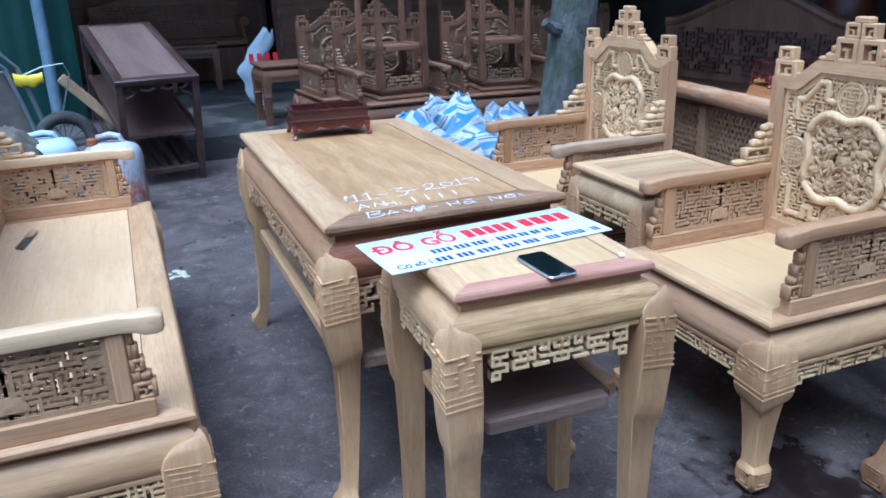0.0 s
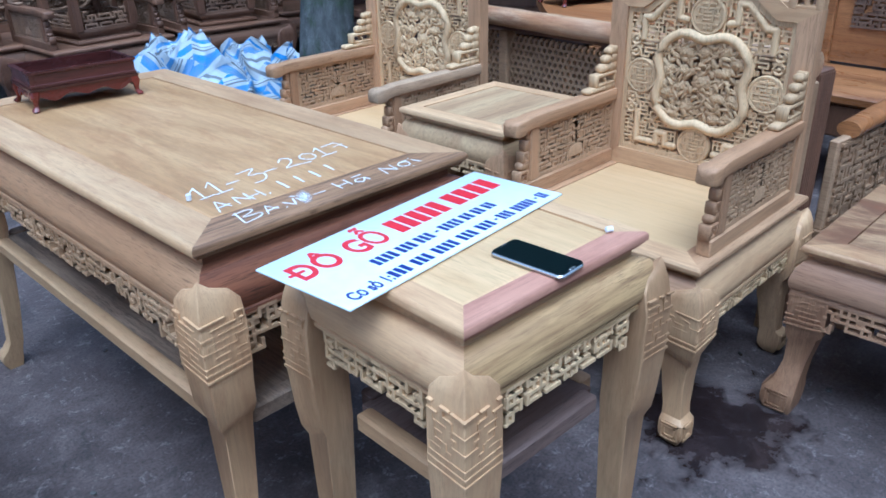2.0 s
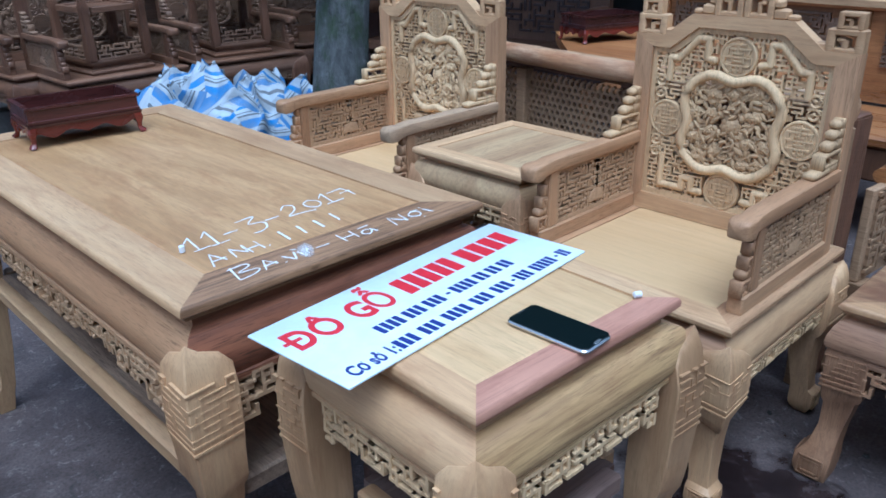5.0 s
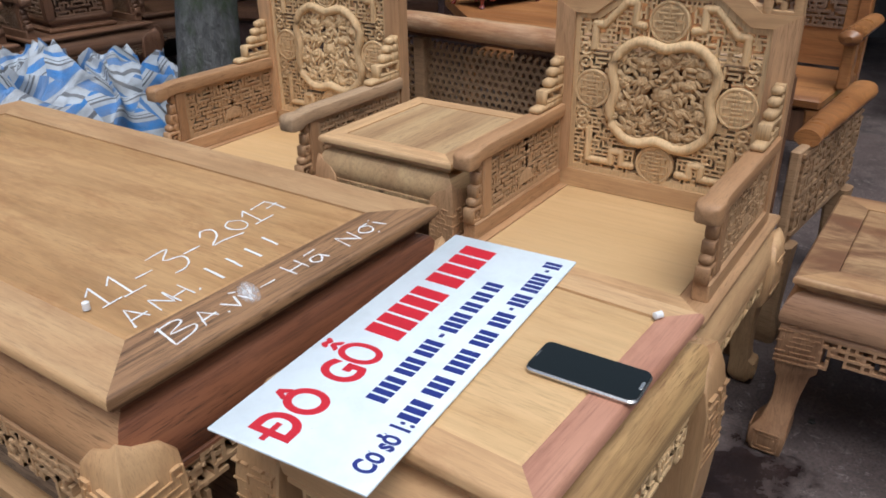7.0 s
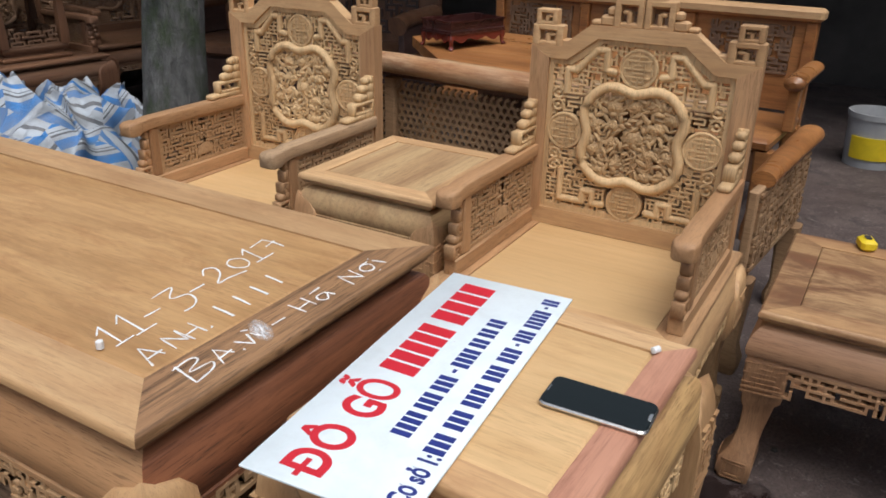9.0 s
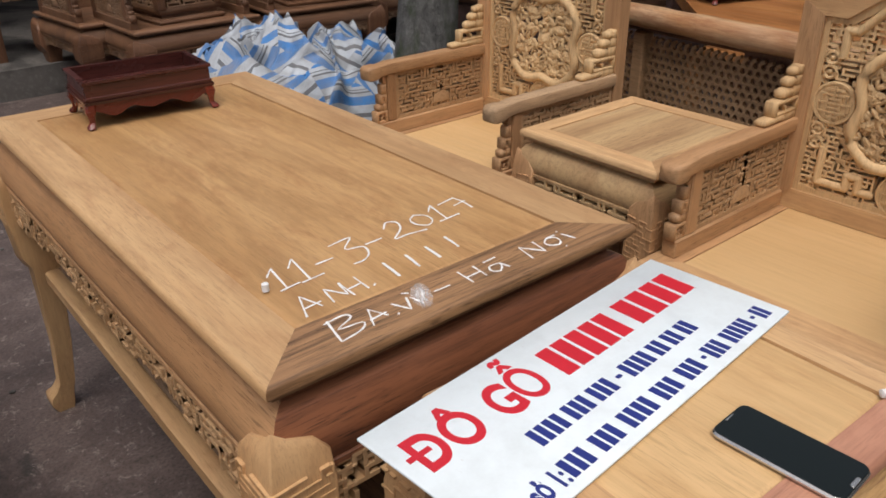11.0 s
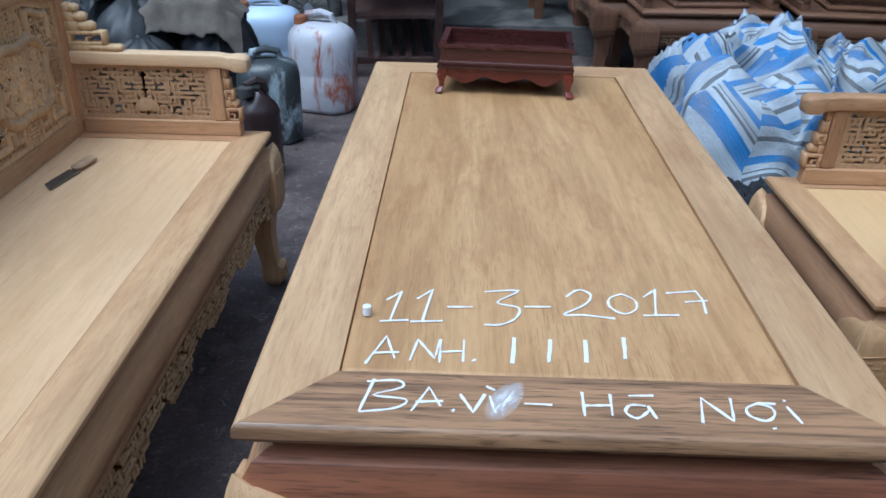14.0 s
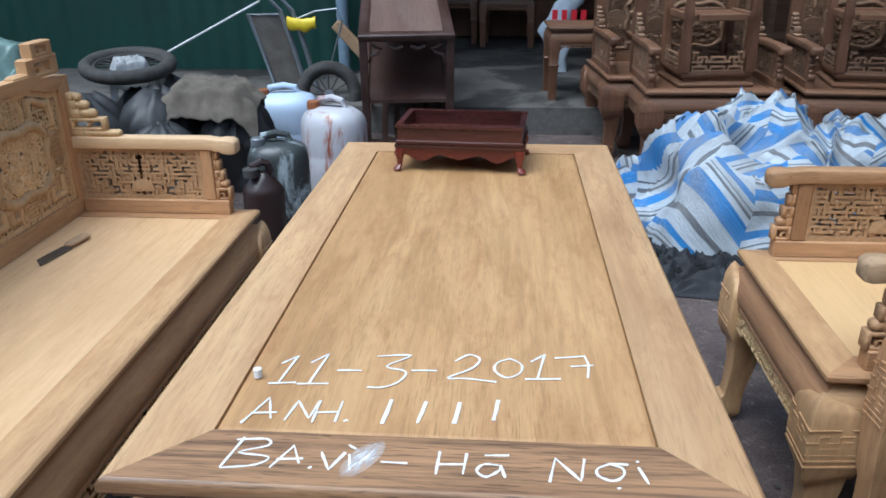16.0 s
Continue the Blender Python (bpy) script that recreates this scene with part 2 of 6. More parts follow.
slab_m = terrace_paint()
brickwall_m = wall_paint("dark_mottled_plaster", (0.08, 0.07, 0.063), (0.03, 0.026, 0.024))
roof_m = wall_paint("dark_roof_sheet", (0.035, 0.033, 0.032), (0.02, 0.018, 0.018))
green_m = plain("green_painted_sheet", (0.010, 0.056, 0.042), 0.5, 0.0, 0.35, 3.0)
steel_m = plain("dull_galvanised_steel", (0.30, 0.33, 0.36), 0.45, 0.6, 0.3)
bluepipe_m = plain("blue_grey_pipe", (0.22, 0.30, 0.38), 0.5)
rubber_m = plain("dusty_rubber", (0.030, 0.028, 0.026), 0.85, 0, -1.2, 25)
blackbag_m = plain("black_plastic_sack", (0.013, 0.013, 0.014), 0.5, 0, -0.9, 12, 0.6)
sackcloth_m = plain("dusty_brown_sackcloth", (0.15, 0.125, 0.10), 0.95, 0, 0.4, 14, 0.5)
white_m = plain("white_paint", (0.78, 0.79, 0.80), 0.3, 0, 0.06, 4)
def sign_paint():
    n = Nodes("scuffed_white_paint", 0.3)
    v = n.mapped()
    col = n.mix(n.ramp(n.noise(v, 14, 5, 0.7), [(0.45, 0.0), (0.75, 0.8)]), (0.74, 0.82, 0.85), (0.62, 0.68, 0.70))
    col = n.mix(n.ramp(n.noise(v, 38, 5, 0.75, 0.8), [(0.68, 0.0), (0.74, 0.7)]), col, (0.30, 0.22, 0.15))
    return n.done(col, n.noise(v, 30, 3), 0.1, 0.002)


sign_m = sign_paint()
red_m = plain("red_paint", (0.62, 0.02, 0.035), 0.4, 0, 0.15)
blue_m = plain("dark_blue_paint", (0.02, 0.035, 0.22), 0.4, 0, 0.15)
chalk_m = plain("white_chalk", (0.78, 0.79, 0.79), 0.95, 0, 0.12, 300)
yellow_m = plain("yellow_plastic", (0.78, 0.58, 0.02), 0.4, 0, 0.2)
leaf_m = plain("green_leaf", (0.05, 0.14, 0.04), 0.5)
paper_m = plain("torn_paper", (0.55, 0.50, 0.40), 0.9, 0, 0.4, 30)
glass_m = plain("black_glass", (0.006, 0.010, 0.010), 0.05, 0, 0.0)
glass_m.node_tree.nodes["Principled BSDF"].inputs["Specular IOR Level"].default_value = 0.25
metal_m = plain("silver_bezel", (0.62, 0.60, 0.57), 0.25, 0.9, 0.1)
blade_m = plain("worn_steel_blade", (0.20, 0.20, 0.20), 0.35, 0.8, 0.4, 60)
cord_m = plain("pale_flat_cord", (0.42, 0.36, 0.20), 0.8)
teal_m = plain("turquoise_plastic_sheet", (0.10, 0.50, 0.55), 0.4, 0, 0.3)
bluecloth_m = plain("pale_blue_cloth", (0.35, 0.62, 0.78), 0.8, 0, 0.3)


def jug_paint(name, base, stain, amount, rough=0.35):
    n = Nodes(name, rough)
    v = n.mapped((1, 1, 0.35))
    f = n.ramp(n.noise(v, 11, 5, 0.7, 0.5), [(amount, 0.0), (amount + 0.13, 1.0)])
    g = n.ramp(n.noise(n.mapped(), 4, 4, 0.6), [(0.4, 0.0), (0.8, 0.6)])
    return n.done(n.mix(f, n.mix(g, base, tuple(c * 0.6 for c in base)), stain), n.noise(n.mapped(), 30, 3), 0.2, 0.003)


jug_white = jug_paint("milky_blue_plastic", (0.52, 0.62, 0.78), (0.40, 0.45, 0.55), 0.62)
jug_rust = jug_paint("rust_stained_plastic", (0.52, 0.51, 0.54), (0.30, 0.09, 0.045), 0.52)
jug_teal = jug_paint("paint_spattered_grey_plastic", (0.045, 0.050, 0.050), (0.42, 0.48, 0.50), 0.52)
jug_dark = jug_paint("dark_brown_plastic", (0.035, 0.02, 0.018), (0.13, 0.07, 0.06), 0.62)


def tarp_paint():
    n = Nodes("striped_woven_plastic", 0.45)
    uv = n.tree.nodes.new("ShaderNodeTexCoord").outputs["UV"]
    sep = n.tree.nodes.new("ShaderNodeSeparateXYZ")
    n.link(uv, sep.inputs[0])
    wave = n.tree.nodes.new("ShaderNodeMath")
    wave.operation = "FRACT"
    n.link(sep.outputs[0], wave.inputs[0])
    w, b, g = (0.48, 0.53, 0.58), (0.045, 0.21, 0.52), (0.12, 0.13, 0.145)
    col = n.ramp(wave.outputs[0], [(0.0, w), (0.16, b), (0.36, w), (0.44, g), (0.48, w), (0.52, g), (0.54, w), (0.62, b), (0.72, w), (0.92, g)], True)
    v = n.mapped((1, 1, 1), 0, uv)
    return n.done(n.mix(n.ramp(n.noise(v, 3, 4), [(0.4, 0.0), (0.7, 0.65)]), col, (0.21, 0.20, 0.195)), n.noise(v, 26, 4, 0.6, 0.5), 0.6, 0.012)


tarp_m = tarp_paint()


def bark():
    n = Nodes("mossy_bark", 0.9)
    v = n.mapped((1, 1, 0.45))
    rough = n.noise(v, 22, 6, 0.7)
    col = n.ramp(rough, [(0.3, (0.04, 0.04, 0.038)), (0.6, (0.12, 0.12, 0.115)), (0.8, (0.24, 0.245, 0.24))])
    moss = n.ramp(n.noise(n.mapped((1, 1, 0.6)), 7, 5, 0.7), [(0.48, 0.0), (0.62, 0.8)])
    return n.done(n.mix(moss, col, (0.035, 0.055, 0.018)), rough, 1.0, 0.03)


bark_m = bark()


# ---------------------------------------------------------------- mesh tools
class Mesh:
    """Collects vertices and faces; m places what is added next."""

    def __init__(self):
        self.v, self.f, self.m = [], [], Matrix.Identity(4)

    def put(self, m=None):
        self.m = m or Matrix.Identity(4)
        return self

    def loft(self, rings, cap=True, closed=False):
        base, n = len(self.v), len(rings[0])
        for ring in rings:
            self.v += [tuple(self.m @ Vector(p)) for p in ring]
        count = len(rings)
        for r in range(count if closed else count - 1):
            a, b = base + r * n, base + ((r + 1) % count) * n
            for k in range(n):
                j = (k + 1) % n
                self.f.append((a + k, a + j, b + j, b + k))
        if cap and not closed:
            self.f.append(tuple(base + k for k in reversed(range(n))))
            self.f.append(tuple(base + (count - 1) * n + k for k in range(n)))
        return self

    def box(self, x0, x1, y0, y1, z0, z1):
        return self.loft([[(x0, y0, z), (x1, y0, z), (x1, y1, z), (x0, y1, z)] for z in (z0, z1)])

    def rbox(self, x0, x1, y0, y1, z0, z1, c=0.003):
        cx, cy, hx, hy = (x0 + x1) / 2, (y0 + y1) / 2, (x1 - x0) / 2, (y1 - y0) / 2
        c = min(c, hx * 0.6, hy * 0.6, (z1 - z0) * 0.4)
        rows = [(hx - c, hy - c, z0), (hx, hy, z0 + c), (hx, hy, z1 - c), (hx - c, hy - c, z1)]
        return self.loft([oct_ring(a, b, z, c, cx, cy) for a, b, z in rows])

    def tube(self, path, r, sides=6, closed=False, flat=1.0):
        """A round bar along a path; r: one radius, or one for each point."""
        pts = [Vector(p) for p in path]
        rings, n = [], len(pts)
        for i, p in enumerate(pts):
            a, b = pts[(i - 1) % n] if closed or i else p, pts[(i + 1) % n] if closed or i < n - 1 else p
            d = (b - a).normalized()
            side = d.cross(Vector((0, 0, 1)) if abs(d.z) < 0.9 else Vector((0, 1, 0))).normalized()
            up = side.cross(d)
            rad = r[i] if isinstance(r, (list, tuple)) else r
            rings.append([p + rad * (math.cos(t) * side + flat * math.sin(t) * up) for t in (2 * math.pi * k / sides for k in range(sides))])
        return self.loft(rings, True, closed)

    def blob(self, c, rx, ry, rz, turn=None, seg=7, rows=4):
        keep = self.m
        self.m = keep @ Matrix.Translation(c) @ (turn or Matrix.Identity(4)) @ Matrix.Diagonal((rx, ry, rz, 1))
        rings = []
        for i in range(rows + 1):
            a = math.pi * (0.06 + 0.88 * i / rows)
            rings.append([(math.sin(a) * math.cos(2 * math.pi * k / seg), math.sin(a) * math.sin(2 * math.pi * k / seg), -math.cos(a)) for k in range(seg)])
        self.loft(rings)
        self.m = keep
        return self

    def lathe(self, prof, sides=20, cx=0.0, cy=0.0):
        return self.loft([[(cx + r * math.cos(2 * math.pi * k / sides), cy + r * math.sin(2 * math.pi * k / sides), z) for k in range(sides)] for r, z in prof])

    def strip(self, outer, inner, y0, y1):
        """A flat frame in the xz plane between two outlines of as many points, with depth along y."""
        return self.loft([[(o[0], y0, o[1]), (i[0], y0, i[1]), (i[0], y1, i[1]), (o[0], y1, o[1])] for o, i in zip(outer, inner)])

    def data(self, name, mat, angle=38):
        me = bpy.data.meshes.new(name)
        me.from_pydata(self.v, [], self.f)
        me.polygons.foreach_set("use_smooth", [True] * len(me.polygons))
        bm = bmesh.new()
        bm.from_mesh(me)
        bmesh.ops.recalc_face_normals(bm, faces=bm.faces[:])
        bm.to_mesh(me)
        bm.free()
        me.set_sharp_from_angle(angle=radians(angle))
        me.materials.append(mat)
        return me


def oct_ring(hx, hy, z, c=0.004, cx=0.0, cy=0.0):
    return [(cx + x, cy + y, z) for x, y in ((-hx + c, -hy), (hx - c, -hy), (hx, -hy + c), (hx, hy - c), (hx - c, hy), (-hx + c, hy), (-hx, hy - c), (-hx, -hy + c))]


def thing(name, label, category, m=None, group="", kind=""):
    ob = tagged(new(name), label, category, group, kind)
    ob.matrix_basis = m or Matrix.Identity(4)
    return ob


def part(name, mesh, mat, parent, label="", angle=38):
    ob = new(name, mesh.data(name, mat, angle))
    ob.parent = parent
    return tagged(ob, label)


def solid(name, mesh, mat, label, category, m=None, group="", kind="", angle=38):
    ob = tagged(new(name, mesh.data(name, mat, angle)), label, category, group, kind)
    ob.matrix_basis = m or Matrix.Identity(4)
    return ob


def setting(name, mesh, mat, label="", angle=38):
    return tagged(new(name, mesh.data(name, mat, angle)), label, "", "", "structure")


# ---------------------------------------------------------------- carving
def fret(ms, u0, u1, v0, v1, cell, w, y0, y1, seed, ok=None, dens=0.66, fill=0.0, knobs=0.0):
    """Pierced fretwork of short hooked bars in the xz plane, mirrored about the middle."""
    rnd = random.Random(seed)
    n, rows, mid = max(2, round((u1 - u0) / cell)), max(1, round((v1 - v0) / cell)), (u0 + u1) / 2
    du, dv, half = (u1 - u0) / n, (v1 - v0) / rows, w / 2
    bars, touched = [], set()
    for r in range(rows + 1):
        c = -(r % 2)
        while c < n / 2:
            run = rnd.choice((1, 2, 2, 3))
            if rnd.random() < dens:
                a, b = max(c, 0), min(c + run, n / 2)
                if b > a:
                    bars.append((a, r, b, r))
                    touched |= {(a, r), (b, r)}
            c += run + rnd.choice((0, 1))
    for r in range(rows):
        for c in range(int(n / 2) + 1):
            if rnd.random() < (0.62 if (c, r) in touched else 0.3):
                bars.append((c, r, c, r + 1))
    for a, r, b, s in bars:
        lift = rnd.uniform(0, 0.0026)
        for side in (1, -1):
            ua, ub = (u0 + a * du, u0 + b * du) if side > 0 else (u1 - b * du, u1 - a * du)
            va, vb = v0 + r * dv, v0 + s * dv
            if ok and not (ok((ua + ub) / 2, (va + vb) / 2) and ok(ua, va) and ok(ub, vb)):
                continue
            ms.box(ua - half, ub + half, y0 - lift, y1 + 0.7 * lift, va - half, vb + half)
            if knobs and rnd.random() < knobs:
                ms.blob((rnd.choice((ua, ub)), y0 + 0.001, rnd.choice((va, vb))), w * rnd.uniform(0.7, 1.1), w * 0.8, w * rnd.uniform(0.6, 0.9), Matrix.Rotation(rnd.uniform(0, 3), 4, "Y"), 6, 3)
    if fill:
        for r in range(rows):
            for c in range((n + 1) // 2):
                edge = abs(2 * (c + 0.5) / n - 1)
                if rnd.random() < fill + 0.5 * max(0, edge - 0.6):
                    for ca in {c, n - 1 - c}:
                        if ok and not all(ok(u0 + (ca + p) * du, v0 + (r + q) * dv) for p in (0, 1) for q in (0, 1)):
                            continue
                        ms.box(u0 + ca * du, u0 + (ca + 1) * du, y0 + 0.0022, y1 - 0.0022, v0 + r * dv, v0 + (r + 1) * dv)
    return ms


def skirt_ok(u0, u1, v0, v1):
    """Lower outline of a hanging fret: deep at the ends and the middle, shallow between."""
    def ok(u, v):
        t = abs(2 * (u - u0) / (u1 - u0) - 1)
        if u1 - u0 > 1.3:
            return v1 - v <= (v1 - v0) * (0.80 + 0.2 * math.cos(t * 19)) + 1e-5
        deep = 1.0 if t > 0.8 else 0.92 if t > 0.6 else 0.78 if t > 0.3 else 0.9
        return v1 - v <= (v1 - v0) * deep + 1e-5
    return ok


def medallion(r, y):
    """A round disc with a raised rim and a lettered-looking pattern of bars, facing -y."""
    ms = Mesh()
    ms.loft([[(q * math.cos(2 * math.pi * k / 24), yy, q * math.sin(2 * math.pi * k / 24)) for k in range(24)] for q, yy in ((r, y + 0.012), (r, y + 0.003), (r * 0.96, y), (r * 0.88, y), (r * 0.85, y + 0.003), (r * 0.02, y + 0.003))])
    w = r * 0.045
    for k, half in ((0.62, 0.42), (0.40, 0.66), (0.20, 0.30), (0.0, 0.70), (-0.20, 0.30), (-0.42, 0.62), (-0.64, 0.36)):
        ms.box(-r * half, r * half, y - 0.0008, y + 0.004, r * k - w, r * k + w)
    for k, a, b in ((0, 0.2, 0.8), (0, -0.8, -0.42), (0.3, -0.3, 0.3), (-0.3, -0.3, 0.3), (0.55, 0.12, 0.42), (-0.55, 0.12, 0.42), (0.28, -0.75, -0.42), (-0.28, -0.75, -0.42), (0.7, -0.3, 0.0), (-0.7, -0.3, 0.0)):
        ms.box(r * k - w, r * k + w, y - 0.0008, y + 0.004, r * a, r * b)
    return ms


def lobed(hx, hz, n=40):
    """A four-lobed closed outline."""
    out = []
    for k in range(n):
        t = 2 * math.pi * k / n
        q = 1.06 - 0.125 * math.cos(4 * t) - 0.03 * math.cos(8 * t)
        out.append((hx * q * math.cos(t), hz * q * math.sin(t)))
    return out


def flowers(ms, hx, hz, y, seed, count=15):
    """Peonies over a dense mat of curled leaves and stems inside a lobed field."""
    rnd = random.Random(seed)
    spots = [(0.02, 0.0)]
    for _ in range(6000):
        u, v = rnd.uniform(-0.86, 0.86), rnd.uniform(-0.86, 0.86)
        if len(spots) < count and all((u - a) ** 2 + (v - b) ** 2 > 0.15 for a, b in spots):
            spots.append((u, v))
    n = 18
    for i in range(n):
        for j in range(n):
            u, v = (2 * (i + rnd.uniform(0.1, 0.9)) / n - 1) * 1.04, (2 * (j + rnd.uniform(0.1, 0.9)) / n - 1) * 1.04
            turn = Matrix.Rotation(rnd.uniform(0, 3.1), 4, "Y") @ Matrix.Rotation(rnd.uniform(-0.6, 0.6), 4, "X")
            ms.blob((u * hx, y + rnd.uniform(-0.002, 0.010), v * hz), hx * rnd.uniform(0.09, 0.15), 0.0045, hx * rnd.uniform(0.038, 0.062), turn, 6, 3)
    for k, (u, v) in enumerate(spots):
        cx, cz, r = u * hx, v * hz, hx * (0.18 if k == 0 else rnd.uniform(0.10, 0.16))
        spin, squash = rnd.uniform(0, 6), rnd.uniform(0.6, 1.0)
        for ring, many, size, lift in ((1.05, 8, 0.55, 0.002), (0.66, 6, 0.50, 0.0), (0.30, 4, 0.42, -0.002)):
            for q in range(many):
                t = spin + 2 * math.pi * (q + rnd.uniform(-0.25, 0.25)) / many
                turn = Matrix.Rotation(-t + rnd.uniform(-0.5, 0.5), 4, "Y") @ Matrix.Rotation(rnd.uniform(0.2, 0.7), 4, "Z")
                ms.blob((cx + r * ring * math.cos(t), y + lift + rnd.uniform(-0.001, 0.001), cz + squash * r * ring * math.sin(t)), r * size * 0.75, 0.0042, r * size * 0.9, turn, 7, 3)
    for k in range(90):
        u, v, t = rnd.uniform(-1.0, 1.0), rnd.uniform(-1.0, 1.0), rnd.uniform(0, 6.28)
        q, bend = hx * rnd.uniform(0.12, 0.3), rnd.uniform(0.8, 3.2) * rnd.choice((-1, 1))
        path = [(u * hx + q * s * math.cos(t + bend * s), y - 0.001 + 0.004 * math.sin(3 * s), v * hz + q * s * math.sin(t + bend * s)) for s in (0, 0.25, 0.5, 0.75, 1.0)]
        ms.tube(path, [0.002, 0.0034, 0.0036, 0.003, 0.0012], 5)
    return ms


def hook_block(ms, x0, x1, z0, z1, y0, y1, t, flip=1):
    """A squared scroll: an open square with a small hook inside."""
    c = t * 0.2
    ms.rbox(x0, x0 + t, y0, y1, z0, z1, c)
    ms.rbox(x1 - t, x1, y0 + 0.001, y1 - 0.001, z0, z1, c)
    ms.rbox(x0 + t * 0.6, x1 - t * 0.6, y0 + 0.0005, y1 - 0.0005, z1 - t, z1, c)
    ms.rbox(x0 + t * 0.6, x1 - t * 0.6, y0 + 0.0015, y1 - 0.0015, z0, z0 + t * 0.8, c)
    mx = (x0 + x1) / 2
    ms.rbox(mx - t * 0.35, mx + t * 0.35, y0 + 0.003, y1 - 0.003, z0 + t * 0.5, (z0 + z1) / 2 + t * 0.3, c)
    ms.rbox(min(mx, mx + flip * t), max(mx, mx + flip * t), y0 + 0.003, y1 - 0.003, (z0 + z1) / 2 - t * 0.2, (z0 + z1) / 2 + t * 0.45, c)


def stepped(ms, steps, y0, y1, t, flip=1):
    """A stair of scroll blocks rising along +x, each with a rounded nose."""
    for i, (a, b, z0, z1) in enumerate(steps):
        r = (z1 - z0) * 0.5
        if b - a > 2.6 * t and z1 - z0 > 2.6 * t:
            hook_block(ms, a, b, z0, z1, y0 + 0.0006 * i, y1 - 0.0006 * i, t, flip)
        else:
            ms.rbox(a, a + (b - a) * 0.62, y0 + 0.0006 * i, y1 - 0.0006 * i, z0 + 0.0006, z1 - 0.0006, r * 0.5)
            ms.rbox(a + (b - a) * 0.55, b, y0 + 0.003, y1 - 0.003, z0 - 0.001, z1 + 0.001, r * 0.15)


def relief(ms, half, z0, z1, seed, out=0.0012, vee=0.006):
    """Raised fret lines round the outer corner (-x, -y) of a leg's knee; they dip towards the corner."""
    rnd = random.Random(seed)
    rows = max(5, round((z1 - z0) / 0.0125))
    dz, lines = (z1 - z0) / rows, []
    for r in range(rows + 1):
        z = z0 + r * dz
        if r < 2:
            lines.append((-half, half * 0.94, z, 0.0021))
            continue
        c = -half if r % 2 == 0 else -half * rnd.choice((0.3, 0.55))
        while c < half * 0.7:
            b = min(c + half * rnd.choice((0.3, 0.45, 0.7, 1.1)), half * 0.9)
            lines.append((c, b, z, rnd.choice((0.0012, 0.0016, 0.0022))))
            if r < rows and rnd.random() < 0.6:
                lines.append((b - 0.0028, b, z + dz / 2, dz / 2))
            c = b + half * rnd.choice((0.10, 0.25, 0.4))
    for turn in (0, 1):
        keep = ms.m
        if turn:
            ms.m = keep @ Matrix.Rotation(radians(-90), 4, "Z") @ Matrix.Diagonal((-1, 1, 1, 1))
        for a, b, z, w in lines:
            proud = out * rnd.uniform(0.7, 1.2)
            ends = [(u - (out if u <= -half and not turn else 0.0003 * turn), z - vee * (0.5 - u / (2 * half)), w) for u in (a, b)]
            ms.loft([[(u, -half - proud, zz - ww), (u, -half + 0.005, zz - ww), (u, -half + 0.005, zz + ww), (u, -half - proud, zz + ww)] for u, zz, ww in ends])
        ms.m = keep


def foot_scroll(ms, half, z0, z1, out=0.002):
    """A raised square spiral on the two outer faces of a foot."""
    for turn in (0, 1):
        keep = ms.m
        if turn:
            ms.m = keep @ Matrix.Rotation(radians(-90), 4, "Z") @ Matrix.Diagonal((-1, 1, 1, 1))
        a, b, w = -half * 0.72, half * 0.72, 0.0034
        for k in range(2):
            d = k * 0.0085
            ms.box(a + d, b - d, -half - out, -half + 0.006, z1 - d - w, z1 - d)
            ms.box(a + d, a + d + w, -half - out, -half + 0.006, z0 + d, z1 - d)
            ms.box(a + d, b - d, -half - out, -half + 0.006, z0 + d, z0 + d + w)
            ms.box(b - d - w, b - d, -half - out, -half + 0.006, z0 + d, z1 - d - 0.008)
        ms.m = keep


def mitred(parent, name, hx, hy, prof, mats, label="", sides="nsew"):
    """Four mitred rails round a rectangle; prof: (inset from the edge, z)."""
    corners = {"s": ((-1, -1), (1, -1)), "e": ((1, -1), (1, 1)), "n": ((1, 1), (-1, 1)), "w": ((-1, 1), (-1, -1))}
    for k in sides:
        (ax, ay), (bx, by) = corners[k]
        ms = Mesh().loft([[(sx * (hx - d), sy * (hy - d), z) for d, z in prof] for sx, sy in ((ax, ay), (bx, by))])
        part(name, ms, mats.get(k, mats["n"]), parent, label if k == "s" else "", 32)


def plate(z, t, w, lip=0.012):
    """Profile of a moulded frame edge whose top lies at z."""
    return [(lip, z - t), (lip, z - t * 0.86), (lip * 0.4, z - t * 0.74), (lip * 0.4, z - t * 0.66), (0, z - t * 0.56), (0, z - t * 0.24), (lip * 0.25, z - t * 0.08), (lip * 0.6, z), (w, z), (w, z - t)]


def bulge(z1, z0, out, w=0.03):
    """Profile of a swelling apron between z1 and z0, out: inset at top, middle and foot."""
    a, b, c = out
    h = z1 - z0
    return [(a + w, z1), (a, z1), (a - (a - b) * 0.42, z1 - 0.07 * h), (a - (a - b) * 0.72, z1 - 0.24 * h), (a - (a - b) * 0.93, z1 - 0.46 * h), (b, z1 - 0.64 * h), (b + (c - b) * 0.3, z1 - 0.80 * h), (c, z1 - 0.88 * h), (c, z1 - 0.90 * h), (c - 0.003, z1 - 0.92 * h), (c - 0.003, z0), (c + w, z0)]


